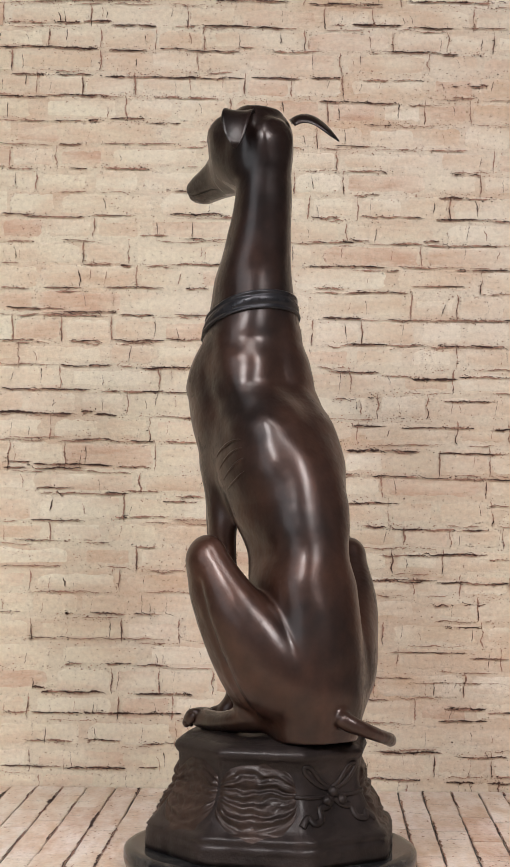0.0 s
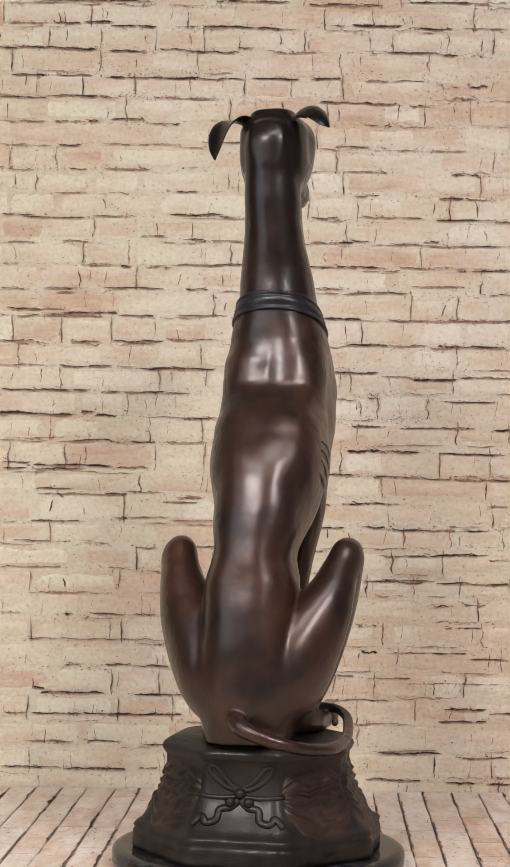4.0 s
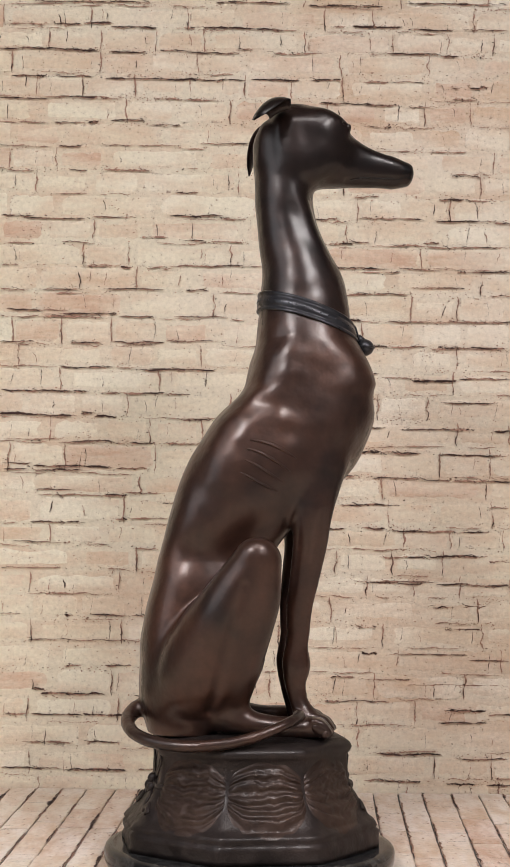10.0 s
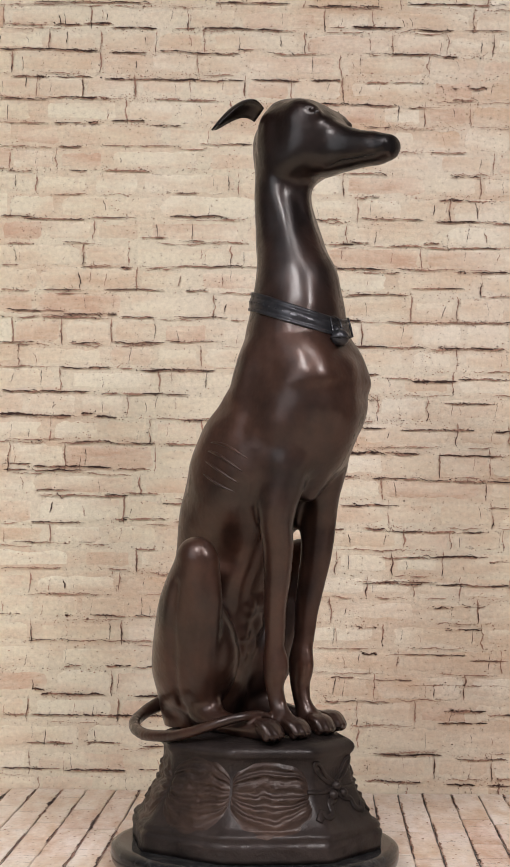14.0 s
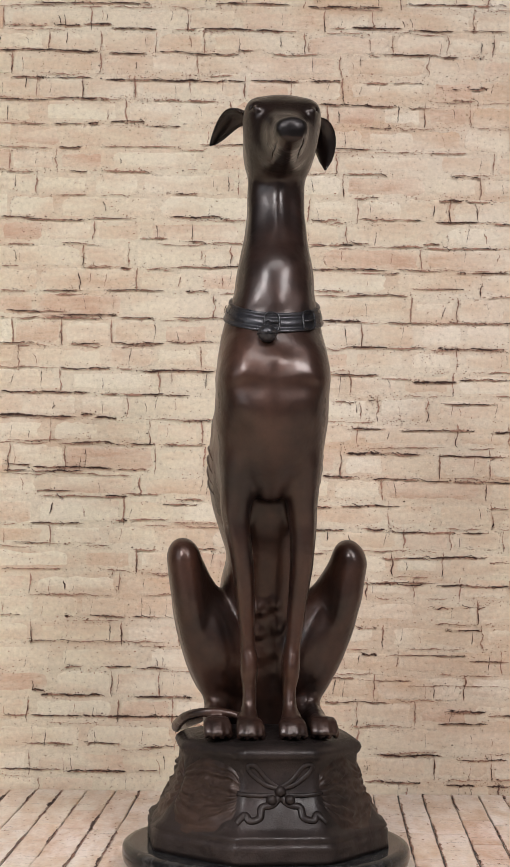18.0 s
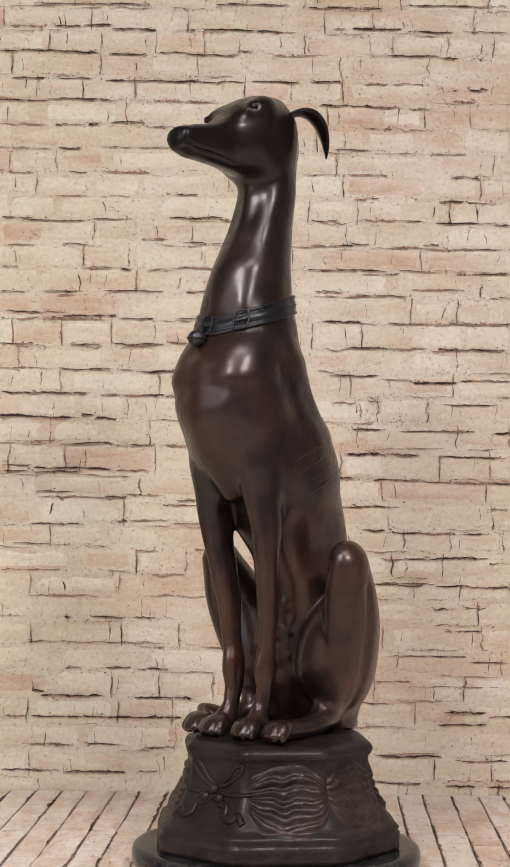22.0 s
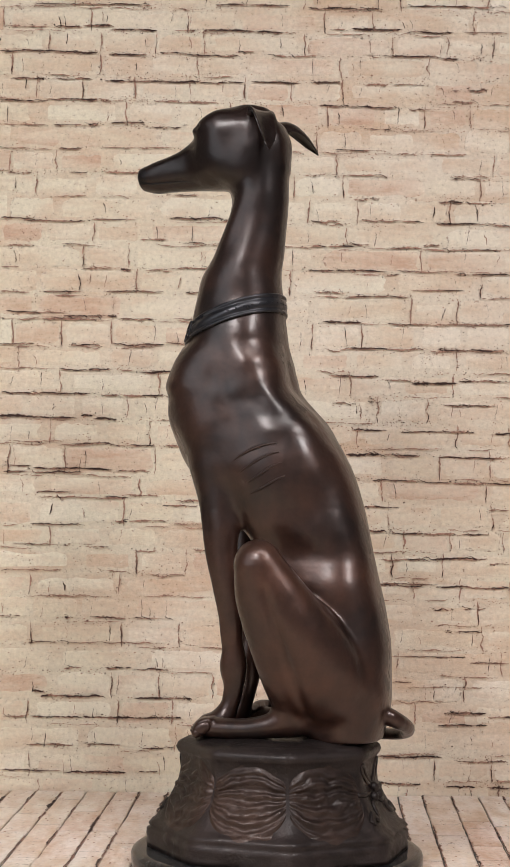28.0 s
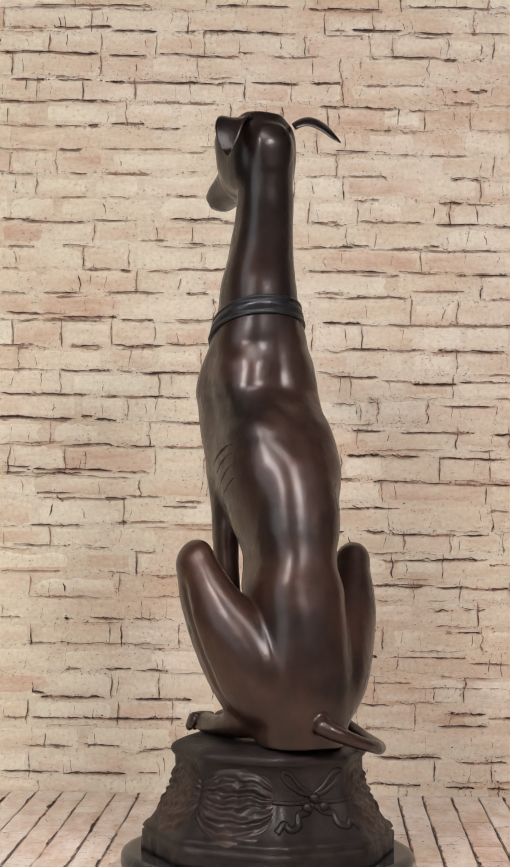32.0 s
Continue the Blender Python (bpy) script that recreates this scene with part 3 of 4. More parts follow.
def ear(bm, root, mid, tip, across, width, cup):
    """A folded leaf-shaped ear flap with thickness."""
    root, mid, tip, across = Vector(root), Vector(mid), Vector(tip), Vector(across).normalized()
    n, m = 12, 8
    grid = []
    for i in range(n + 1):
        u = i / n
        c = root * (1 - u) ** 2 + mid * 2 * u * (1 - u) + tip * u * u
        way = ((mid - root) * (1 - u) + (tip - mid) * u).normalized()
        out = way.cross(across).normalized()
        w = width * (0.62 + 0.75 * u) * (1 - u ** 2.6) ** 0.75 + 0.001
        row = []
        for layer in (-1, 1):
            for j in range(m + 1):
                v = 2 * j / m - 1
                row.append(bm.verts.new(c + across * v * w + out * (cup * v * v * w / width + layer * 0.0026 * (1 - 0.7 * v * v) * (1 - 0.6 * u))))
        grid.append(row)
    for a, b in zip(grid, grid[1:]):
        ring_a, ring_b = a[:m + 1] + a[:m:-1], b[:m + 1] + b[:m:-1]
        for k in range(len(ring_a)):
            f = bm.faces.new((ring_a[k], ring_a[(k + 1) % len(ring_a)], ring_b[(k + 1) % len(ring_b)], ring_b[k]))
            f.smooth = True
    for row, turn in ((grid[0], 1), (grid[-1], -1)):
        bm.faces.new((row[:m + 1] + row[:m:-1])[::turn])


def collar(bm):
    """A flat strap round the neck that slopes down to the front, with two raised rims, a buckle and a round bell."""
    def at(a, dz, out):
        x = 0.06 + 0.06 * math.cos(a)
        u = x - 0.06
        z = 0.700 - 0.35 * u - 1.1 * u * u + dz
        back, front, wide = neck_at(z)
        c, s = math.cos(a), math.sin(a)
        r = (abs(c) ** 2.25 + abs(s) ** 2.25) ** (-1 / 2.25)
        return Vector(((back + front) / 2 + c * r * ((front - back) / 2 + 0.001 + out), s * r * (wide + 0.0005 + out) + lean_at(z), z))
    n = 72
    angles = [math.tau * i / n for i in range(n)]
    prof = ((-0.0125, -0.006), (-0.0125, 0.0018), (-0.0112, 0.0028), (-0.0092, 0.0028), (-0.0080, 0.0016), (-0.0055, 0.0016), (-0.0048, 0.0024), (0.0048, 0.0024), (0.0055, 0.0016), (0.0080, 0.0016), (0.0092, 0.0028), (0.0112, 0.0028), (0.0125, 0.0018), (0.0125, -0.006))
    rings = [[bm.verts.new(at(a, dz, out)) for dz, out in prof] for a in angles]
    for i in range(n):
        for j in range(len(prof) - 1):
            f = bm.faces.new((rings[i][j], rings[(i + 1) % n][j], rings[(i + 1) % n][j + 1], rings[i][j + 1]))
            f.material_index, f.smooth = 1, True
    for a0 in (0.62, -0.12):
        loop = [at(a0 + da, dz, 0.0036) for da, dz in ((-0.12, -0.010), (-0.12, 0.010), (0.12, 0.010), (0.12, -0.010), (-0.12, -0.010))]
        tube(bm, spline(loop, 21), 0.0013, 6, mat=1)
        tube(bm, [at(a0 - 0.1, 0, 0.0036), at(a0, 0, 0.0042), at(a0 + 0.14, 0, 0.0036)], 0.0015, 6, mat=1)
    for k in range(26):
        a = -0.6 - k * 0.16
        p = at(a, 0.0, 0.0022)
        made = bmesh.ops.create_icosphere(bm, subdivisions=1, radius=0.0013, matrix=Matrix.Translation(p))
        for v in made["verts"]:
            for f in v.link_faces:
                f.material_index = 1
    c = at(-0.18, -0.016, 0.008)
    made = bmesh.ops.create_uvsphere(bm, u_segments=18, v_segments=12, radius=0.0115, matrix=Matrix.Translation(c) @ Matrix.Diagonal((1.0, 1.0, 0.95, 1)))
    for v in made["verts"]:
        for f in v.link_faces:
            f.material_index, f.smooth = 1, True
    tube(bm, [at(-0.18, -0.002, 0.004), c + Vector((0, 0, 0.006))], 0.0045, 8, mat=1)
    ring = [c + Vector((0.0118 * math.cos(a), 0.0118 * math.sin(a), 0)) for a in (math.tau * i / 16 for i in range(17))]
    tube(bm, ring, 0.0014, 6, mat=1)


def statue():
    sculpt()
    verts, quads = surface()
    # the slight unevenness of hand-finished bronze
    rng = np.random.default_rng(3)
    for length, size in ((0.11, 0.0015), (0.075, 0.0014), (0.05, 0.0009), (0.034, 0.0005), (0.022, 0.00030)):
        for _ in range(4):
            k, d = rng.normal(size=3), rng.normal(size=3)
            k *= math.tau / length / np.linalg.norm(k)
            verts += np.sin(verts @ k + rng.uniform(0, 6))[:, None] * d / np.linalg.norm(d) * size * 0.16
    # deeper dents over the withers and along the back
    worked = np.exp(-((verts[:, 2] - 0.60) / 0.085) ** 2) * np.clip((0.085 - verts[:, 0]) / 0.05, 0, 1)
    for length, size in ((0.06, 0.0004), (0.042, 0.0004), (0.03, 0.0003)):
        for _ in range(5):
            k, d = rng.normal(size=3), rng.normal(size=3)
            k *= math.tau / length / np.linalg.norm(k)
            verts += (np.sin(verts @ k + rng.uniform(0, 6)) * worked)[:, None] * d / np.linalg.norm(d) * size
    verts[:, 0] -= verts[:, 1] * np.interp(verts[:, 2], *zip(*TWIST))
    verts[:, 1] += lean_at(verts[:, 2])
    me = bpy.data.meshes.new("greyhound_statue")
    me.from_pydata(verts.tolist(), [], quads.tolist())
    me.polygons.foreach_set("use_smooth", [True] * len(me.polygons))
    bm = bmesh.new()
    bm.from_mesh(me)
    for f in bm.faces:
        c = f.verts[0].co
        if c.x > 0.190 and c.z > 0.886:
            f.material_index = 2
    whole, bm = bm, bmesh.new()
    ear(bm, (0.022, -0.034, 0.962), (0.012, -0.062, 0.989), (-0.018, -0.085, 0.934), (0.7, -0.35, 0.3), 0.022, -0.009)
    ear(bm, (0.030, 0.030, 0.955), (0.010, 0.066, 0.975), (-0.003, 0.069, 0.902), (0.50, 0.86, 0.0), 0.0205, -0.005)
    for side in (-1, 1):
        bmesh.ops.create_uvsphere(bm, u_segments=12, v_segments=8, radius=0.0052, matrix=Matrix.Translation((0.1115, side * 0.0345, 0.9455)))
    # ribs that show as fine raised lines behind the shoulder
    for side in (-1, 1):
        for j in range(4):
            path = []
            for i in range(15):
                u = i / 14
                x, z = -0.016 - 0.004 * j + (0.058 - 0.003 * j) * u, 0.531 - 0.0135 * j - 0.022 * u ** 1.3 + 0.003 * math.sin(3 * u + j)
                y = skin_y(x, z, side) - side * 0.0006
                path.append((x - y * float(np.interp(z, *zip(*TWIST))), y + float(lean_at(z)), z))
            tube(bm, path, [0.0004 + 0.0019 * math.sin(math.pi * (i + 0.5) / 15) ** 0.7 for i in range(15)], 6)
    # dark line of the lips: thin dark tubes paint the shade of the mouth groove
    head = smooth_rows(HEAD)
    for side in (-1, 1):
        path = []
        for i in range(15):
            x = 0.120 + 0.082 * i / 14
            z = 0.8850 + 0.27 * max(0, x - 0.185) - 0.25 * max(0, 0.135 - x)
            top, low, wide = (float(np.interp(x, head[0], c)) for c in head[1:])
            v = (z - (top + low) / 2) / ((top - low) / 2)
            path.append((x, side * 0.93 * wide * (1 + 0.2 * v) * max(0.05, 1 - abs(v) ** 2.4) ** (1 / 2.4) + float(lean_at(z)), z))
        tube(bm, path, [0.0004 + 0.0007 * math.sin(math.pi * (i + 1) / 17) for i in range(15)], 6, mat=2)
    # toes with their knuckles
    for side in (-1, 1):
        for px, py, gap in ((0.090, 0.026, 0.0078), (0.079, 0.066, 0.0080)):
            for j in range(4):
                o = j - 1.5
                c = Vector((px - 0.004 * abs(o), side * py + o * gap * 1.06 - 0.003, 0.1765))
                m = Matrix.Translation(c) @ Matrix.Rotation(0.10 * o, 4, "Z") @ Matrix.Rotation(radians(24), 4, "Y")
                for off, size in (((0, 0, 0.002), (0.0125, 0.0047, 0.0082)), ((0.0085, 0, -0.001), (0.0062, 0.0044, 0.0062))):
                    made = bmesh.ops.create_uvsphere(bm, u_segments=14, v_segments=10, radius=1.0, matrix=m @ Matrix.Translation(off) @ Matrix.Diagonal((*size, 1)))
                    for v in made["verts"]:
                        for f in v.link_faces:
                            f.smooth = True
    collar(bm)
    bm.normal_update()
    extra = bpy.data.meshes.new("extra")
    bm.to_mesh(extra)
    bm.free()
    whole.from_mesh(extra)
    bpy.data.meshes.remove(extra)
    whole.normal_update()
    whole.to_mesh(me)
    whole.free()
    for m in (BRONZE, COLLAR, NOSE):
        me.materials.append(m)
    return tagged(new("greyhound_statue", me), "dark brown bronze statue of a sitting greyhound wearing a collar", "statue")


# ---- the pedestal ----
# height, half length and half width of the eight-sided pedestal
PROFILE = ((0.0285, 0.156, 0.148), (0.034, 0.1562, 0.1482), (0.039, 0.1555, 0.1475), (0.044, 0.1562, 0.1482), (0.050, 0.156, 0.148), (0.053, 0.152, 0.144), (0.056, 0.155, 0.147), (0.0615, 0.151, 0.143), (0.064, 0.146, 0.138), (0.070, 0.142, 0.134),
           (0.082, 0.134, 0.126), (0.096, 0.126, 0.118), (0.112, 0.120, 0.112), (0.130, 0.1175, 0.1095), (0.142, 0.1180, 0.110), (0.146, 0.1215, 0.1135), (0.151, 0.1235, 0.1155),
           (0.156, 0.1215, 0.1135), (0.159, 0.118, 0.110), (0.163, 0.110, 0.102))
PED_X = -0.001


def octagon(z):
    h, a, b = zip(*PROFILE)
    return float(np.interp(z, h, a)), float(np.interp(z, h, b))


def ring_point(angle, z):
    """The point of the pedestal's side at that bearing and height."""
    a, b = octagon(z)
    c, s = math.cos(angle), math.sin(angle)
    p = 44.0
    soft = ((abs(c) / a) ** p + (abs(s) / b) ** p + ((abs(c) / a + abs(s) / b) / 1.40) ** p) ** (-1 / p)
    return Vector((PED_X + c * soft, s * soft, z))


def on_side(angle, z, out):
    p = ring_point(angle, z)
    q, r = ring_point(angle + 0.02, z), ring_point(angle, z + 0.004)
    n = (q - p).cross(r - p).normalized()
    return p + n * out, n


def pedestal():
    thing = tagged(new("pedestal"), "eight-sided dark bronze pedestal with draped swags and ribbon bows", "pedestal")
    bm = bmesh.new()
    n = 256
    rings = [[bm.verts.new(ring_point(math.tau * i / n, z)) for i in range(n)] for z, _, _ in PROFILE]
    for a, b in zip(rings, rings[1:]):
        for i in range(n):
            bm.faces.new((a[i], a[(i + 1) % n], b[(i + 1) % n], b[i])).smooth = True
    bm.faces.new(rings[-1]), bm.faces.new(rings[0][::-1])
    for v in bm.verts:
        if v.co.z < 0.14:
            low = v.co.z < 0.066
            v.co += Vector((v.co.x, v.co.y, 0)).normalized() * ((0.0016 if low else 0.0012) * noise.noise(v.co * 60) + (0.0012 if low else 0.0) * noise.noise(Vector((v.co.x * 40, v.co.y * 40, v.co.z * 400))))
    part("body", bm, BRONZE_DARK, thing)
    # the rough ground under the paws
    bm = bmesh.new()
    rows = []
    for i in range(13):
        u = i / 12
        rows.append([])
        for j in range(64):
            a = math.tau * j / 64
            p = ring_point(a, 0.163)
            q = Vector((PED_X + (p.x - PED_X) * (1 - u) * 1.0, p.y * (1 - u), 0))
            q.z = 0.1625 + 0.009 * (1 - (1 - u) ** 4) * (0.75 + 0.5 * noise.noise(Vector((q.x * 22, q.y * 22, 3))))
            rows[-1].append(bm.verts.new(q))
    for a, b in zip(rows, rows[1:]):
        for j in range(64):
            bm.faces.new((a[j], a[(j + 1) % 64], b[(j + 1) % 64], b[j])).smooth = True
    bmesh.ops.remove_doubles(bm, verts=bm.verts, dist=1e-5)
    part("ground_top", bm, BRONZE_DARK, thing)
    # swags of gathered cloth on six of the eight sides
    for k in range(8):
        if k in (0, 4):
            continue
        mid = math.tau * k / 8
        bm = bmesh.new()
        nu, nv = 44, 64
        grid = []
        for i in range(nu + 1):
            w = 2 * i / nu - 1
            grid.append([])
            for j in range(nv + 1):
                v = j / nv
                spread = max(0.0, 1 - w * w) ** 0.5
                droop = 0.004 * noise.noise(Vector((w * 2.3, 7.0, k)))
                top, low = 0.110 + 0.007 + 0.027 * spread + droop, 0.104 - 0.007 - 0.041 * spread + droop
                z = low + (top - low) * v
                fan = (z - 0.107) / (0.2 + 0.8 * spread)
                rough = noise.noise(Vector((w * 1.6 + 9 * k, fan * 45, k)))
                fold = math.sin(fan * 440 + 2.6 * rough + 1.3 * noise.noise(Vector((w * 3.1 - 5 * k, fan * 20, 4))) + 0.8 * k)
                fold = abs(fold) ** 0.8 * (1 if fold > 0 else -1)
                leaf = noise.noise(Vector((w * 4.5 + 3 * k, fan * 150, 2.0 * k)))
                fine = noise.noise(Vector((w * 9, fan * 420, 3.0 * k)))
                edge = min(1, 5 * v, 5 * (1 - v), 6 * (1 - abs(w)))
                out = -0.0008 + edge * (0.0036 + 0.0016 * spread + 0.0019 * fold * (0.8 + 0.5 * rough) + 0.0009 * leaf + 0.0008 * fine)
                p, q = on_side(mid + w * 0.39, z, out)
                grid[-1].append(bm.verts.new(p))
        for a, b in zip(grid, grid[1:]):
            for j in range(nv):
                bm.faces.new((a[j], b[j], b[j + 1], a[j + 1])).smooth = True
        part("drapery_swag", bm, SWAG, thing, "worn brown folded drapery", smooth=True)
    # ribbon bows between the swags
    for side, mid in ((1, 0.0), (-1, math.pi)):
        def lay(points, r, flat=0.5, out=0.0004):
            pts, nor = [], []
            for u, z in spline(points, 6 * len(points)):
                p, q = on_side(mid + u / 0.125, z, out)
                pts.append(p), nor.append(q)
            tube(bm, pts, r, 8, (nor, flat))
        bm = bmesh.new()
        for s in (-1, 1):
            lay(((0.0, 0.112), (s * 0.016, 0.122), (s * 0.030, 0.137), (s * 0.040, 0.138), (s * 0.036, 0.129), (s * 0.018, 0.116), (0.0, 0.111)), 0.0030)
        part("ribbon_loop", bm, BRONZE_DARK, thing, smooth=True)
        bm = bmesh.new()
        lay(((-0.052, 0.106), (-0.026, 0.104), (0.0, 0.105), (0.026, 0.104), (0.052, 0.106)), 0.0028)
        part("ribbon_band", bm, BRONZE_DARK, thing, smooth=True)
        bm = bmesh.new()
        for s in (-1, 1):
            lay(((0.0, 0.104), (s * 0.010, 0.094), (s * 0.022, 0.091), (s * 0.024, 0.080), (s * 0.034, 0.077), (s * 0.040, 0.083), (s * 0.048, 0.074)), 0.0046, 0.5)
        part("ribbon_tail", bm, BRONZE_DARK, thing, smooth=True)
        bm = bmesh.new()
        p, q = on_side(mid, 0.108, 0.002)
        bmesh.ops.create_uvsphere(bm, u_segments=14, v_segments=8, radius=0.0068, matrix=Matrix.Translation(p))
        for s in (-1, 1):
            p, q = on_side(mid + s * 0.011 / 0.125, 0.0985, 0.0012)
            bmesh.ops.create_uvsphere(bm, u_segments=12, v_segments=8, radius=0.0066, matrix=Matrix.Translation(p))
        part("ribbon_knot", bm, BRONZE_DARK, thing, smooth=True)
    return thing


def marble_base():
    bm = bmesh.new()
    prof = ((0.0, 0.0), (0.174, 0.0), (0.179, 0.002), (0.1815, 0.006), (0.183, 0.012), (0.183, 0.021), (0.1815, 0.0248), (0.178, 0.0272), (0.172, 0.0282), (0.0, 0.0282))
    n = 128
    rings = [[bm.verts.new((r * math.cos(math.tau * i / n), r * math.sin(math.tau * i / n), z)) for i in range(n)] for r, z in prof[1:-1]]
    for a, b in zip(rings, rings[1:]):
        for i in range(n):
            bm.faces.new((a[i], a[(i + 1) % n], b[(i + 1) % n], b[i])).smooth = True
    bm.faces.new(rings[-1]), bm.faces.new(rings[0][::-1])
    return tagged(link("marble_base", bm, MARBLE), "round polished black marble base with fine grey veins", "base")


STATUE, PEDESTAL, BASE = statue(), pedestal(), marble_base()

# ---- bricks and boards ----
SEED = random.Random(11)


def brick_mesh(k):
    """A unit brick, front face towards -y, with uneven edges."""
    rnd = random.Random(100 + k)
    bm = bmesh.new()
    nx, nz = 8, 4
    g = [[None] * (nz + 1) for _ in range(nx + 1)]
    for i in range(nx + 1):
        for j in range(nz + 1):
            x, z = i / nx - 0.5, j / nz - 0.5
            edge = i in (0, nx) or j in (0, nz)
            corner = i in (0, nx) and j in (0, nz)
            x = x * (0.975 if corner else 1) + rnd.uniform(-0.008, 0.008)
            z = z * (0.84 if corner else 1) + rnd.uniform(-0.05, 0.05)
            g[i][j] = bm.verts.new((x, rnd.uniform(-0.05, 0.05) + (0.22 if edge else 0), z))
    for i in range(nx):
        for j in range(nz):
            bm.faces.new((g[i][j], g[i + 1][j], g[i + 1][j + 1], g[i][j + 1])).smooth = True
    rim = [g[i][0] for i in range(nx + 1)] + [g[nx][j] for j in range(1, nz + 1)] + [g[i][nz] for i in range(nx - 1, -1, -1)] + [g[0][j] for j in range(nz - 1, 0, -1)]
    back = [bm.verts.new((v.co.x, 1.6, v.co.z)) for v in rim]
    for i in range(len(rim)):
        bm.faces.new((rim[i - 1], back[i - 1], back[i], rim[i]))
    me = bpy.data.meshes.new("brick")
    bm.to_mesh(me)
    bm.free()
    me.materials.append(BRICK)
    return me


def slab(bm, x0, x1, y0, y1, z0, z1):
    v = [bm.verts.new(p) for p in ((x0, y0, z0), (x1, y0, z0), (x1, y0, z1), (x0, y0, z1), (x0, y1, z0), (x1, y1, z0), (x1, y1, z1), (x0, y1, z1))]
    for f in ((0, 1, 2, 3), (1, 5, 6, 2), (3, 2, 6, 7), (4, 0, 3, 7), (0, 4, 5, 1)):
        bm.faces.new([v[i] for i in f])


def ragged(bm, points, thick, depth, rnd, step=0.0013, flat=False):
    """A thin ragged strip on the wall along points (x, z), thick at some places and nearly nothing at others."""
    pts = [Vector((p[0], 0, p[1])) for p in points]
    total = sum((b - a).length for a, b in zip(pts, pts[1:]))
    n = max(4, int(total / step))
    fine = spline([tuple(p) for p in pts], n + 1)
    drift = rnd.uniform(0, 90)
    lo, hi = [], []
    for i, p in enumerate(fine):
        a, b = Vector(fine[max(i - 1, 0)]), Vector(fine[min(i + 1, n)])
        side = (b - a).normalized().cross(Vector((0, 1, 0)))
        w = thick * max(0.04, 0.55 + 0.75 * noise.noise(Vector((i * 0.07 + drift, 0.3, 0))) + 0.45 * noise.noise(Vector((i * 0.31 + drift, 2.3, 0))) + 0.22 * rnd.uniform(-1, 1)) * min(1, 0.05 + 5 * min(i, n - i) / n)
        c = Vector(p) + side * (0.0016 * noise.noise(Vector((i * 0.09 + drift, 5.1, 0))) + 0.0012 * noise.noise(Vector((i * 0.37 + drift, 8.1, 0))) + 0.0004 * rnd.uniform(-1, 1))
        c.y = depth
        if flat:
            side = Vector((side.x, side.z, 0))
            c = Vector((c.x, c.z, depth))
        lo.append(bm.verts.new(c - side * w / 2)), hi.append(bm.verts.new(c + side * w / 2))
    for i in range(n):
        bm.faces.new((lo[i], lo[i + 1], hi[i + 1], hi[i]))


def specks(bm, x, z, spread_x, spread_z, count, depth, rnd):
    for _ in range(count):
        c = Vector((x + rnd.gauss(0, spread_x), depth, z + rnd.gauss(0, spread_z)))
        r = 0.0004 + 0.0011 * rnd.random() ** 2.5
        turn = rnd.uniform(0, 6)
        bm.faces.new([bm.verts.new(c + Vector((math.cos(turn - k) * r * rnd.uniform(0.6, 1.6), 0, math.sin(turn - k) * r * rnd.uniform(0.4, 1.0)))) for k in (0, 1.2, 2.5, 3.8, 5.0)])


def courses():
    """Heights of the bed joints from the floor up."""
    z = [-0.012, 0.0224, 0.0651, 0.1084, 0.1506, 0.1939, 0.2351, 0.2763, 0.3185, 0.3545, 0.3968, 0.4339, 0.4802, 0.5173, 0.5688, 0.611, 0.6553, 0.6965, 0.7336, 0.7789, 0.8242, 0.8685, 0.9076, 0.9478, 0.9921, 1.0323, 1.0704, 1.1136, 1.1579, 1.2002, 1.2383, 1.2774, 1.3186, 1.3629, 1.4031]
    while z[-1] < ROOM_TOP:
        z.append(z[-1] + 0.0405 + SEED.uniform(-0.003, 0.003))
    z[-1] = ROOM_TOP
    return z


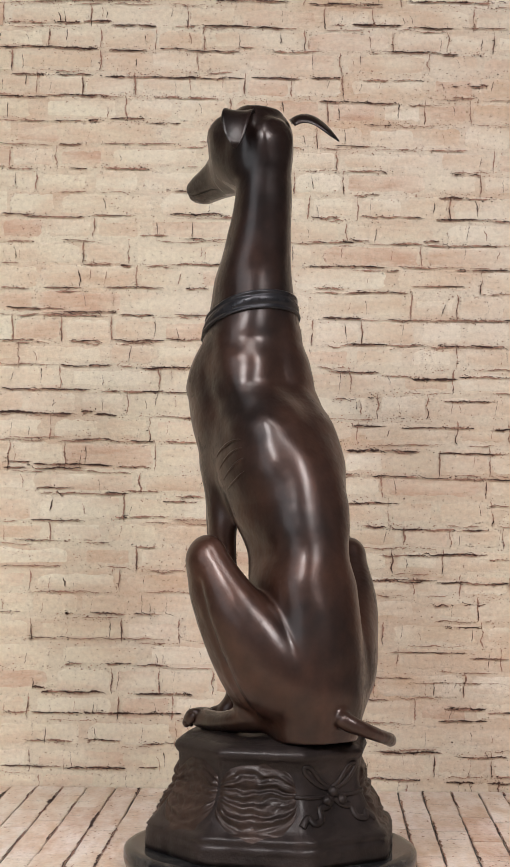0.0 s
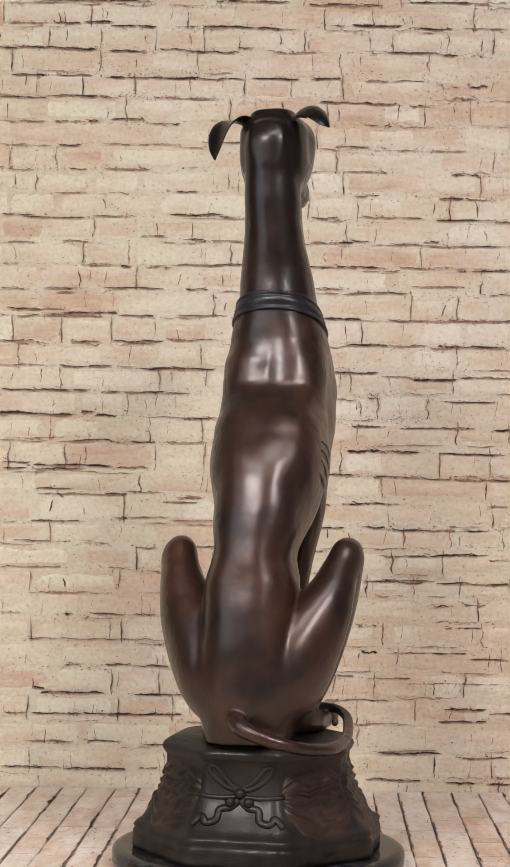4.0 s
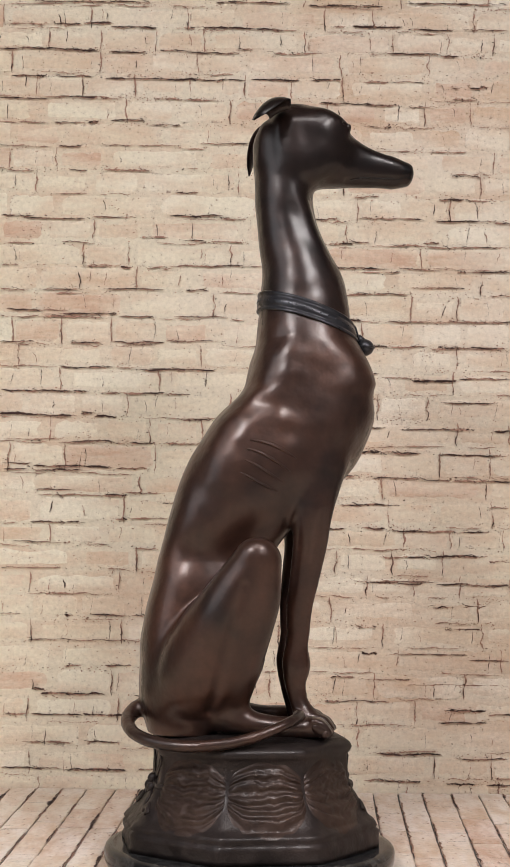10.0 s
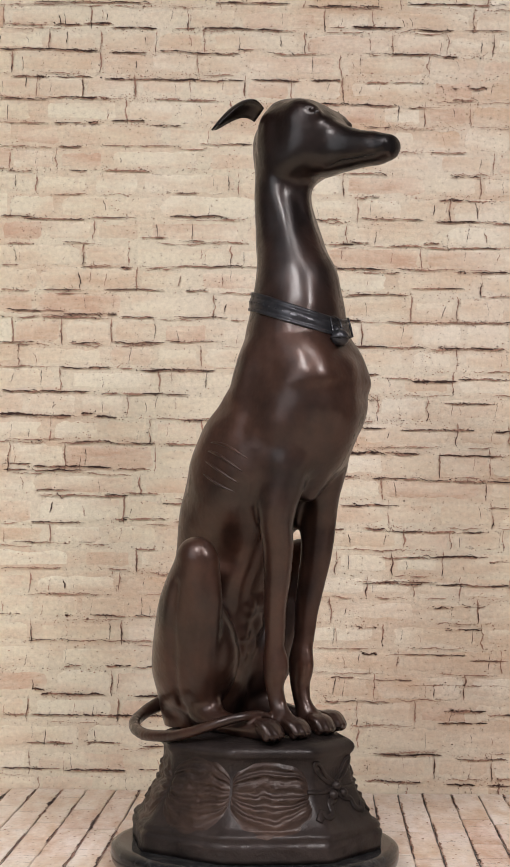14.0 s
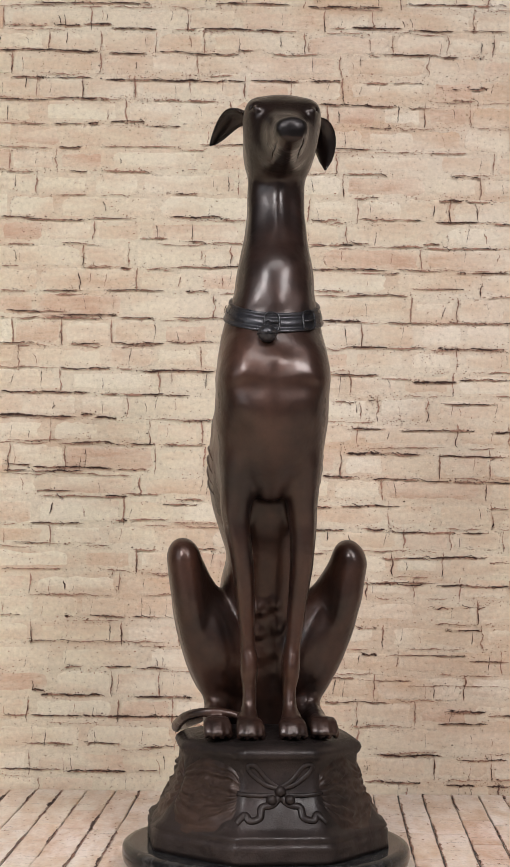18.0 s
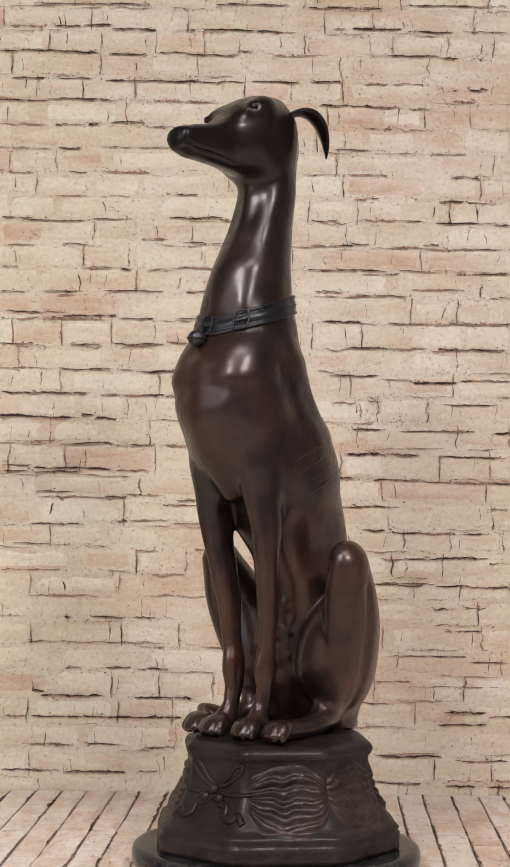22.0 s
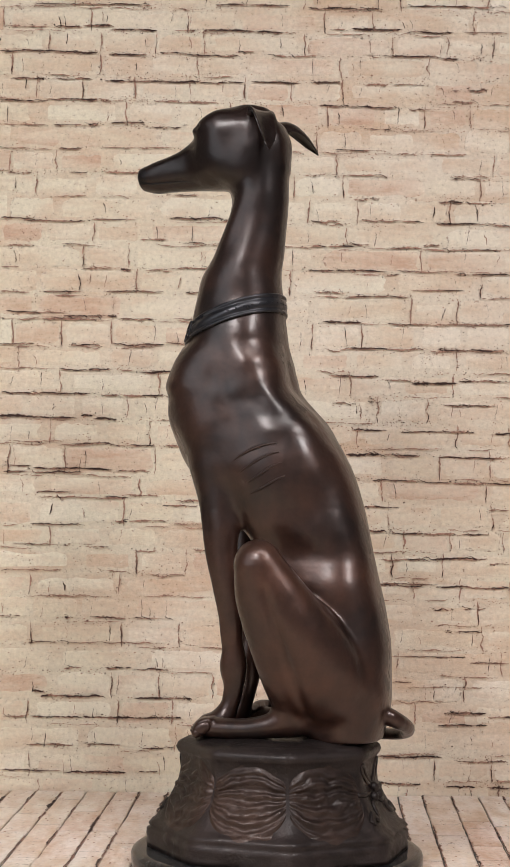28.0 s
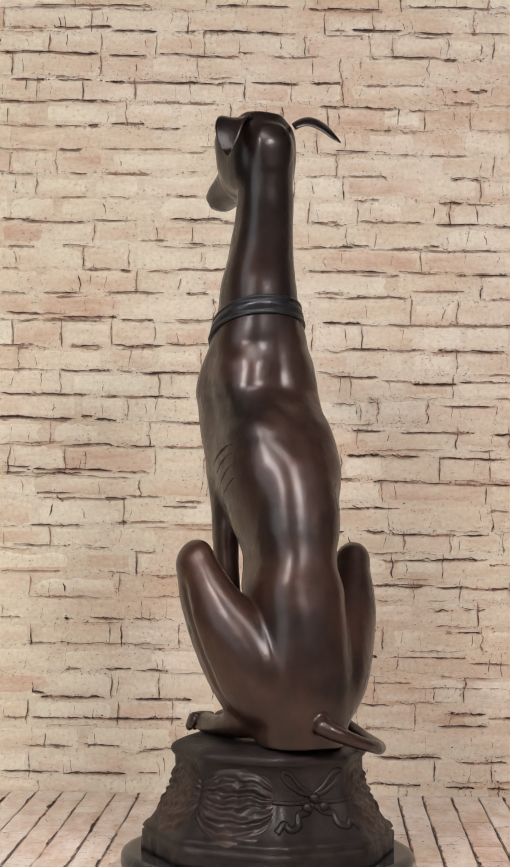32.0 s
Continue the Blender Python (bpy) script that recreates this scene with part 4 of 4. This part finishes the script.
def open_joints():
    """The dark open stretches of the bed joints, course by course: from and to, millimetres above the course's line, and how wide they gape."""
    rnd = random.Random(21)
    cracks, crumbs = bmesh.new(), bmesh.new()
    deep = WALL_Y - 0.0024

    def bed(height, *stretches):
        for x0, x1, rise, gape in stretches:
            z, n = height + rise / 1000, max(4, int((x1 - x0) / 0.018))
            step = (x1 - x0) / n
            drift = rnd.uniform(0, 50)
            pts = [(x0 + step * q + rnd.uniform(-0.3, 0.3) * step, z + 0.0026 * noise.noise(Vector((q * 0.55 + drift, 1, 0))) + rnd.uniform(-0.0007, 0.0007)) for q in range(n + 1)]
            ragged(crumbs, [(p, q - 0.0005) for p, q in pts], 0.0018 + 0.0032 * gape, deep + 0.0003, rnd)
            # the crack itself runs in pieces, longer where it gapes
            i = 0
            while i < len(pts) - 1:
                j = min(len(pts) - 1, i + rnd.randint(1, 2 + int(6 * gape)))
                if rnd.random() < 0.25 + 0.75 * gape:
                    ragged(cracks, pts[i:j + 1], 0.0009 + 0.0031 * gape ** 1.3, deep, rnd)
                i = j + (rnd.random() < 0.5 - 0.4 * gape)
            if gape > 0.45:
                for _ in range(int((x1 - x0) / 0.05) + 1):
                    a = rnd.uniform(x0, x1)
                    ragged(cracks, [(a - 0.012 * rnd.random(), z + rnd.uniform(0.001, 0.005)), (a, z + 0.001), (a + 0.014 * rnd.random(), z - rnd.uniform(0.001, 0.005))], 0.0013, deep - 0.0001, rnd)
            for _ in range(int((x1 - x0) / 0.035) + 1):
                specks(cracks, rnd.uniform(x0, x1), z, 0.012, 0.0024, int(2 + 5 * gape * rnd.random()), deep + 0.0001, rnd)
                specks(crumbs, rnd.uniform(x0, x1), z, 0.012, 0.0035, int(3 + 9 * gape * rnd.random()), deep + 0.0002, rnd)

    bed(1.326, (-0.41, -0.18, -1, 0.5), (-0.09, 0.03, 1, 1), (0.06, 0.19, -3, 0.7), (0.23, 0.40, 3, 0.9))
    bed(1.284, (-0.46, -0.38, 1, 0.5), (-0.37, -0.32, 1, 0.6), (-0.32, -0.27, 4, 0.9), (-0.27, -0.20, -3, 0.9), (-0.17, -0.13, -3, 0.3), (-0.12, -0.03, -2, 0.9), (-0.03, 0.04, -4, 0.9), (0.10, 0.13, 2, 0.3), (0.14, 0.23, 3, 1), (0.23, 0.31, -1, 0.6), (0.33, 0.40, 0, 0.3))
    bed(1.240, (-0.46, -0.37, 2, 0.8), (-0.37, -0.29, 1, 1), (-0.28, -0.21, -2, 0.8), (-0.19, -0.14, 1, 0.5), (-0.14, -0.05, -2, 0.9), (-0.05, -0.03, 5, 0.5), (-0.00, 0.10, -1, 0.8), (0.15, 0.19, -1, 0.3), (0.19, 0.29, 1, 0.7), (0.29, 0.32, -3, 0.9))
    bed(1.190, (-0.44, -0.38, 4, 0.5), (-0.37, -0.30, 4, 0.6), (-0.28, -0.04, 1, 1), (-0.03, 0.05, 2, 0.9), (0.07, 0.12, 3, 0.8), (0.16, 0.20, 1, 0.8), (0.21, 0.26, 1, 0.2), (0.31, 0.32, -8, 0.6), (0.34, 0.37, -7, 0.8))
    bed(1.155, (-0.46, -0.38, 0, 0.5), (-0.37, -0.29, 3, 1), (-0.29, -0.27, 1, 0.4), (-0.20, -0.09, 1, 0.8), (0.08, 0.14, -2, 0.8), (0.14, 0.22, -4, 0.9), (0.23, 0.29, -7, 0.2), (0.31, 0.35, 7, 0.8))
    bed(1.114, (-0.46, -0.38, 0, 0.4), (-0.37, -0.31, 0, 0.3), (-0.31, -0.29, 1, 0.9), (-0.27, -0.21, 5, 0.6), (-0.20, -0.15, -3, 0.4), (0.16, 0.21, -1, 0.3), (0.22, 0.28, -3, 0.25))
    bed(1.075, (-0.46, -0.40, -2, 0.3), (-0.36, -0.32, -2, 0.4), (-0.29, -0.15, 1, 0.25), (-0.12, -0.03, 6, 0.4), (0.11, 0.20, 1, 0.4), (0.28, 0.34, -4, 0.3))
    bed(1.032, (-0.45, -0.40, -2, 0.3), (-0.34, -0.31, 0, 0.4), (-0.28, -0.20, 1, 0.6), (-0.14, -0.12, 5, 0.3), (0.11, 0.20, 1, 0.5), (0.31, 0.33, -3, 0.7), (0.34, 0.36, -3, 0.4))
    bed(0.991, (-0.16, -0.12, 4, 0.4), (0.14, 0.19, 2, 0.2), (0.29, 0.33, -2, 0.7), (0.33, 0.39, -4, 0.5))
    bed(0.952, (-0.45, -0.40, 0, 0.5), (-0.41, -0.31, -4, 0.4), (-0.30, -0.22, 0, 0.2), (-0.17, -0.08, 3, 0.8), (-0.08, -0.04, -1, 0.7), (0.07, 0.12, 1, 0.4), (0.15, 0.26, 3, 0.5), (0.28, 0.38, 0, 0.7), (0.38, 0.41, -3, 0.6))
    bed(0.911, (-0.44, -0.40, -5, 0.2), (-0.35, -0.28, -3, 0.2), (-0.22, -0.17, 7, 0.6), (-0.14, -0.03, 1, 0.3), (0.07, 0.14, 0, 0.8), (0.14, 0.17, 3, 0.5), (0.21, 0.26, -2, 0.6), (0.26, 0.29, 3, 0.4), (0.26, 0.38, -4, 0.7))
    bed(0.867, (-0.45, -0.42, 2, 0.3), (-0.31, -0.26, 0, 0.4), (-0.25, -0.23, -1, 0.9), (-0.21, -0.16, -2, 0.4), (-0.15, -0.04, 3, 0.5), (0.07, 0.20, 2, 0.6), (0.14, 0.22, -4, 0.4), (0.22, 0.29, 2, 0.4), (0.31, 0.41, -2, 0.6))
    bed(0.828, (-0.45, -0.42, -1, 0.5), (-0.38, -0.31, -1, 0.5), (-0.36, -0.31, -7, 0.4), (-0.27, -0.17, 1, 0.4), (-0.14, -0.10, 0, 0.6), (0.08, 0.13, 4, 0.5), (0.13, 0.24, -2, 0.6), (0.24, 0.33, 9, 0.3), (0.37, 0.41, -3, 0.3))
    bed(0.783, (-0.44, -0.34, 9, 0.6), (-0.35, -0.25, 3, 0.7), (-0.45, -0.26, -2, 0.6), (-0.25, -0.19, -1, 0.4), (-0.16, -0.07, 0, 0.4), (0.09, 0.16, -2, 0.8), (0.19, 0.27, -4, 0.6), (0.29, 0.41, -3, 0.7))
    bed(0.738, (-0.45, -0.39, 0, 0.3), (-0.33, -0.28, -1, 0.7), (-0.26, -0.17, 1, 0.6), (-0.17, -0.08, 4, 0.4), (0.13, 0.20, 0, 0.9), (0.20, 0.27, -1, 0.7), (0.29, 0.41, -2, 0.8))
    bed(0.690, (-0.45, -0.35, 7, 0.4), (-0.35, -0.26, 6, 0.6), (-0.26, -0.22, 5, 0.3), (-0.21, -0.09, 3, 0.9), (0.10, 0.19, 0, 0.7), (0.19, 0.24, -5, 0.3), (0.24, 0.32, -10, 0.9), (0.32, 0.41, -6, 0.5))
    bed(0.649, (-0.45, -0.30, 6, 0.8), (-0.28, -0.17, 4, 0.6), (-0.17, -0.13, 3, 0.4), (0.11, 0.15, -4, 0.3), (0.17, 0.19, -2, 0.3), (0.29, 0.39, -6, 0.6))
    bed(0.608, (-0.45, -0.38, 8, 1), (-0.39, -0.32, 6, 0.8), (-0.31, -0.29, 11, 0.8), (-0.29, -0.25, 5, 1), (-0.14, -0.09, 1, 0.7), (0.14, 0.20, -8, 0.7), (0.22, 0.35, -10, 0.6), (0.38, 0.41, -12, 0.7))
    bed(0.565, (-0.44, -0.33, 9, 0.3), (-0.33, -0.25, 6, 0.8), (-0.25, -0.18, 4, 0.6), (-0.17, -0.10, 4, 0.5), (0.13, 0.19, -6, 0.9), (0.19, 0.26, -7, 0.8), (0.29, 0.41, -10, 0.8))
    bed(0.523, (-0.44, -0.39, 10, 0.6), (-0.39, -0.26, 6, 0.9), (-0.44, -0.31, 0, 0.5), (-0.25, -0.19, 4, 0.4), (0.09, 0.15, -4, 0.8), (0.18, 0.26, -7, 0.6), (0.26, 0.41, -10, 0.7))
    bed(0.477, (-0.38, -0.32, 13, 0.4), (-0.38, -0.30, 4, 0.5), (-0.27, -0.23, 5, 0.7), (-0.23, -0.17, 9, 0.4), (-0.15, -0.10, 1, 0.6), (-0.17, -0.11, -8, 0.4), (0.12, 0.22, -6, 0.7), (0.08, 0.11, -9, 0.4), (0.37, 0.41, -8, 0.4))
    bed(0.436, (-0.39, -0.30, 0, 0.4), (-0.25, -0.23, 6, 0.9), (-0.23, -0.16, 8, 0.5), (-0.16, -0.07, 3, 0.4), (0.07, 0.13, -6, 0.6), (0.16, 0.20, -4, 0.7), (0.20, 0.38, -8, 0.6))
    bed(0.392, (-0.42, -0.32, 11, 0.3), (-0.30, -0.26, 8, 0.3), (-0.22, -0.18, 2, 0.6), (-0.12, -0.08, 4, 0.4), (0.07, 0.10, -1, 0.5), (0.19, 0.27, -7, 0.6), (0.27, 0.37, -5, 0.9), (0.37, 0.41, -12, 0.3))
    bed(0.350, (-0.44, -0.33, 10, 0.3), (-0.26, -0.22, 10, 0.3), (-0.18, -0.15, 2, 0.5), (0.17, 0.26, -8, 0.7), (0.15, 0.29, -5, 0.4), (0.29, 0.41, -10, 0.8))
    bed(0.296, (-0.39, -0.25, 22, 0.2), (-0.44, -0.40, -12, 0.4), (-0.33, -0.32, -13, 0.8), (-0.29, -0.16, -13, 0.5), (0.28, 0.31, 7, 0.8), (0.33, 0.37, 9, 0.5))
    bed(0.257, (-0.39, -0.34, -15, 0.5), (-0.34, -0.16, -15, 0.2), (0.15, 0.19, 12, 0.6), (0.30, 0.31, 9, 0.8), (0.32, 0.36, 10, 0.4))
    bed(0.211, (-0.33, -0.30, -11, 0.8), (-0.26, -0.22, -10, 0.7), (-0.21, -0.16, -12, 0.5), (0.16, 0.19, 15, 0.8), (0.20, 0.34, 14, 0.4), (0.34, 0.41, 5, 0.3))
    bed(0.169, (-0.38, -0.36, -8, 0.9), (-0.37, -0.26, -15, 0.9), (-0.21, -0.12, -17, 0.8), (0.11, 0.15, 18, 0.4), (0.16, 0.24, 15, 0.2), (0.24, 0.41, 7, 0.2))
    bed(0.131, (-0.43, -0.39, -11, 0.6), (-0.38, -0.30, -11, 0.6), (-0.30, -0.13, -11, 1), (0.10, 0.13, 16, 0.7), (0.13, 0.21, 17, 0.4), (0.30, 0.37, 3, 0.8), (0.37, 0.41, -3, 0.5))
    bed(0.089, (-0.39, -0.31, -14, 0.9), (-0.29, -0.23, -13, 0.6), (-0.20, -0.14, -18, 0.6), (0.15, 0.18, 20, 0.8), (0.29, 0.37, 25, 0.7))
    bed(0.043, (-0.43, -0.32, -10, 0.6), (-0.32, -0.22, -12, 0.9), (-0.20, -0.17, -10, 0.4), (0.19, 0.30, 19, 0.9), (0.31, 0.41, 13, 0.5))
    bed(0.017, (0.17, 0.20, 3, 0.7), (0.20, 0.26, 1, 0.7), (0.30, 0.35, -2, 0.8), (0.37, 0.41, -3, 1))
    return cracks, crumbs


def wall_bricks():
    meshes = [brick_mesh(k) for k in range(10)]
    far = bmesh.new()
    cracks, crumbs = open_joints()
    rnd = random.Random(5)
    z = courses()
    deep = WALL_Y - 0.0022
    for k in range(len(z) - 1):
        z0, z1 = z[k], z[k + 1]
        h = z1 - z0
        x = -ROOM_X - rnd.uniform(0, 0.08)
        while x < ROOM_X:
            long = rnd.choice((0.078, 0.083, 0.088, 0.094, 0.150, 0.165, 0.172))
            x1 = x + long
            near = x1 > -0.425 and x < 0.405 and z0 < 1.33
            if near:
                ob = new("brick", meshes[rnd.randrange(10)])
                ob.parent = WALL
                ob.location = ((x + x1) / 2, WALL_Y - rnd.uniform(-0.0004, 0.0005), (z0 + z1) / 2 + rnd.uniform(-0.0014, 0.0014))
                ob.scale = (long - rnd.uniform(0.002, 0.007), 0.006, h - rnd.uniform(0.001, 0.006))
                ob.rotation_euler = (rnd.uniform(-0.006, 0.006), rnd.uniform(-0.006, 0.006), rnd.uniform(-0.003, 0.003))
            elif x < ROOM_X - 0.01 and x1 > -ROOM_X + 0.01:
                slab(far, max(x, -ROOM_X) + 0.0015, min(x1, ROOM_X) - 0.0015, WALL_Y + rnd.uniform(-0.001, 0), WALL_Y + 0.006, z0 + 0.0015, z1 - 0.0015)
            if abs(x) < 0.6 and z0 < 1.45:
                # how far the lime has worn off hereabouts
                worn = 0.40 + 1.3 * noise.noise(Vector((x * 2.6 + 3.1, z0 * 3.4 + 1.7, 0))) + 0.34 * (z0 > 1.09) + 0.24 * (x > 0.1) + 0.26 * (z0 < 0.2)
                worn = min(1.2, max(0.0, worn))
                if rnd.random() < 0.5:
                    a, b = x + long * rnd.uniform(0, 0.4), x1 - long * rnd.uniform(0, 0.3)
                    ragged(crumbs, [(a + (b - a) * q / 4, z0 + rnd.uniform(-0.002, 0.002)) for q in range(5)], 0.0022, deep + 0.0003, rnd)
                # fine cracks across a brick
                for _ in range(1 + 2 * (long > 0.12)):
                    if rnd.random() < 0.62:
                        a = x + long * rnd.uniform(0.1, 0.9)
                        lean = rnd.uniform(-0.005, 0.005)
                        b0, b1 = z0 + h * rnd.uniform(0.05, 0.4), z0 + h * rnd.uniform(0.55, 0.92)
                        ragged(cracks if rnd.random() < 0.75 else crumbs, [(a, b0), (a + lean * 0.3 + 0.001, (b0 + b1) / 2), (a + lean, b1)], rnd.uniform(0.0008, 0.0021), deep, rnd)
                # crumbled upright joints
                if rnd.random() < 0.32 + 0.5 * worn:
                    pts = [(x + rnd.uniform(-0.002, 0.002), z0 + h * q / 4) for q in range(5)]
                    ragged(crumbs, pts, 0.0032, deep + 0.0003, rnd)
                    if rnd.random() < 0.5:
                        ragged(cracks, pts[:rnd.choice((2, 3, 4))], 0.0018, deep, rnd)
                specks(cracks, x, (z0 + z1) / 2, 0.0026, h * 0.3, int(4 * rnd.random() * (0.4 + worn)), deep + 0.0002, rnd)
                specks(cracks, x + long * rnd.random(), z0, long * 0.3, 0.0022, int(4 * rnd.random() * (0.2 + worn)), deep + 0.0002, rnd)
                specks(crumbs, x + long * rnd.random(), z0, long * 0.3, 0.0040, int(60 * rnd.random() * (0.1 + worn)), deep + 0.0004, rnd)
                specks(crumbs, x + long * rnd.random(), z0 + h * rnd.random(), 0.014, 0.006, int(22 * rnd.random() ** 3), deep + 0.0002, rnd)
            x = x1
    for name, bm, mat, label in (("distant_bricks", far, BRICK_FAR, ""), ("open_cracks", cracks, CRACK, "dark ragged cracks"), ("crumbled_edges", crumbs, CRUMB, "bare reddish crumbled clay")):
        tagged(part(name, bm, mat, WALL, label), kind="stuff")


def floor_boards():
    rnd = random.Random(8)
    far_y = -11.4
    xc = -0.45

    def edge(x0, y):
        return xc + (x0 - xc) * (y - far_y) / (WALL_Y - far_y)
    far, cracks, crumbs = bmesh.new(), bmesh.new(), bmesh.new()
    x0 = -ROOM_X - 1.2
    while x0 < ROOM_X + 1.2:
        x1 = x0 + rnd.choice((0.040, 0.0425, 0.045, 0.047))
        y1 = WALL_Y - 0.001
        while abs(x0) < 0.55 and y1 > -0.3:
            y0 = y1 - rnd.uniform(0.03, 0.16)
            if rnd.random() < (0.72 if x0 < 0 else 0.45):
                pts = [(edge(x0, y1 + (y0 - y1) * q / 5) + rnd.uniform(-0.0015, 0.0015), y1 + (y0 - y1) * q / 5) for q in range(6)]
                ragged(crumbs, [(p + 0.001, q) for p, q in pts], 0.0042, 0.0005, rnd, 0.0015, True)
                ragged(cracks, pts, 0.0014 + (0.0068 if x0 < 0 else 0.0042) * rnd.random() ** 1.7, 0.0008, rnd, 0.0013, True)
            if rnd.random() < 0.6:
                for _ in range(rnd.randint(2, 9)):
                    c = Vector((edge(x0, y0) + rnd.gauss(0, 0.012), y0 + rnd.gauss(0, 0.03), 0.0007))
                    r, turn = rnd.uniform(0.0007, 0.0022), rnd.uniform(0, 6)
                    crumbs.faces.new([crumbs.verts.new(c + Vector((math.cos(turn + k) * r * rnd.uniform(0.5, 1.3), math.sin(turn + k) * r * rnd.uniform(0.8, 2.4), 0))) for k in (0, 1.3, 2.6, 3.9, 5.1)])
            if rnd.random() < 0.5:
                ragged(cracks, [(edge(x0, y0), y0), (edge(x0 + 0.02, y0), y0 + 0.003), (edge(x0 + 0.042, y0), y0)], 0.0011, 0.0006, rnd, 0.003, True)
            y1 = y0
        y1 = WALL_Y - 0.001
        while y1 > FLOOR_EDGE:
            y0 = max(FLOOR_EDGE, y1 - rnd.uniform(0.12, 0.34))
            corner = [(edge(x0, y0), y0), (edge(x1, y0), y0), (edge(x1, y1), y1), (edge(x0, y1), y1)]
            if min(c[0] for c in corner) > -ROOM_X and max(c[0] for c in corner) < ROOM_X:
                near = y1 > -0.15 and abs(corner[2][0] + 0.02) < 0.47
                bm = bmesh.new() if near else far
                top = rnd.uniform(-0.0012, 0.0)
                g = 0.0011
                n = 6 if near else 1
                rows = []
                for i in range(n + 1):
                    t = i / n
                    ya = y0 + g + (y1 - y0 - 2 * g) * t
                    j0, j1 = (rnd.uniform(-0.0009, 0.0009), rnd.uniform(-0.0009, 0.0009)) if near else (0, 0)
                    xa, xb = edge(x0, ya) + g + j0, edge(x1, ya) - g + j1
                    rows.append([bm.verts.new(p) for p in ((xa, ya, -0.012), (xa, ya, top - 0.001), (xa + 0.0015, ya, top), (xb - 0.0015, ya, top), (xb, ya, top - 0.001), (xb, ya, -0.012))])
                for a, b in zip(rows, rows[1:]):
                    for j in range(5):
                        bm.faces.new((a[j], a[j + 1], b[j + 1], b[j])[::-1])
                bm.faces.new(rows[0]), bm.faces.new(rows[-1][::-1])
                if near:
                    part("board", bm, BOARD, FLOOR)
            y1 = y0
        x0 = x1
    tagged(part("distant_boards", far, BRICK_FAR, FLOOR), kind="stuff")
    tagged(part("open_cracks", cracks, CRACK, FLOOR, "dark ragged cracks"), kind="stuff")
    tagged(part("crumbled_edges", crumbs, CRUMB, FLOOR, "bare reddish crumbled clay"), kind="stuff")


wall_bricks()
floor_boards()


# ---- what moves ----
def motions():
    """The statue, its pedestal and its base turn together, clockwise from above, a little off their common centre."""
    rows = []
    n = 64
    for i in range(n + 1):
        t = 32.0 * i / n
        a = -(t - 11.0) * 11.576 - 3.7
        c, s = math.cos(radians(a)), math.sin(radians(a))
        ox, oy = -0.0183, 0.0038
        rows.append((t, (c * ox - s * oy, s * ox + c * oy, 0), a))
    for thing, turn in ((STATUE, 0.0), (PEDESTAL, 2.0), (BASE, 0.0)):
        walk(thing, [(t, pose(*place, 0, 0, a + turn)) for t, place, a in rows])


motions()
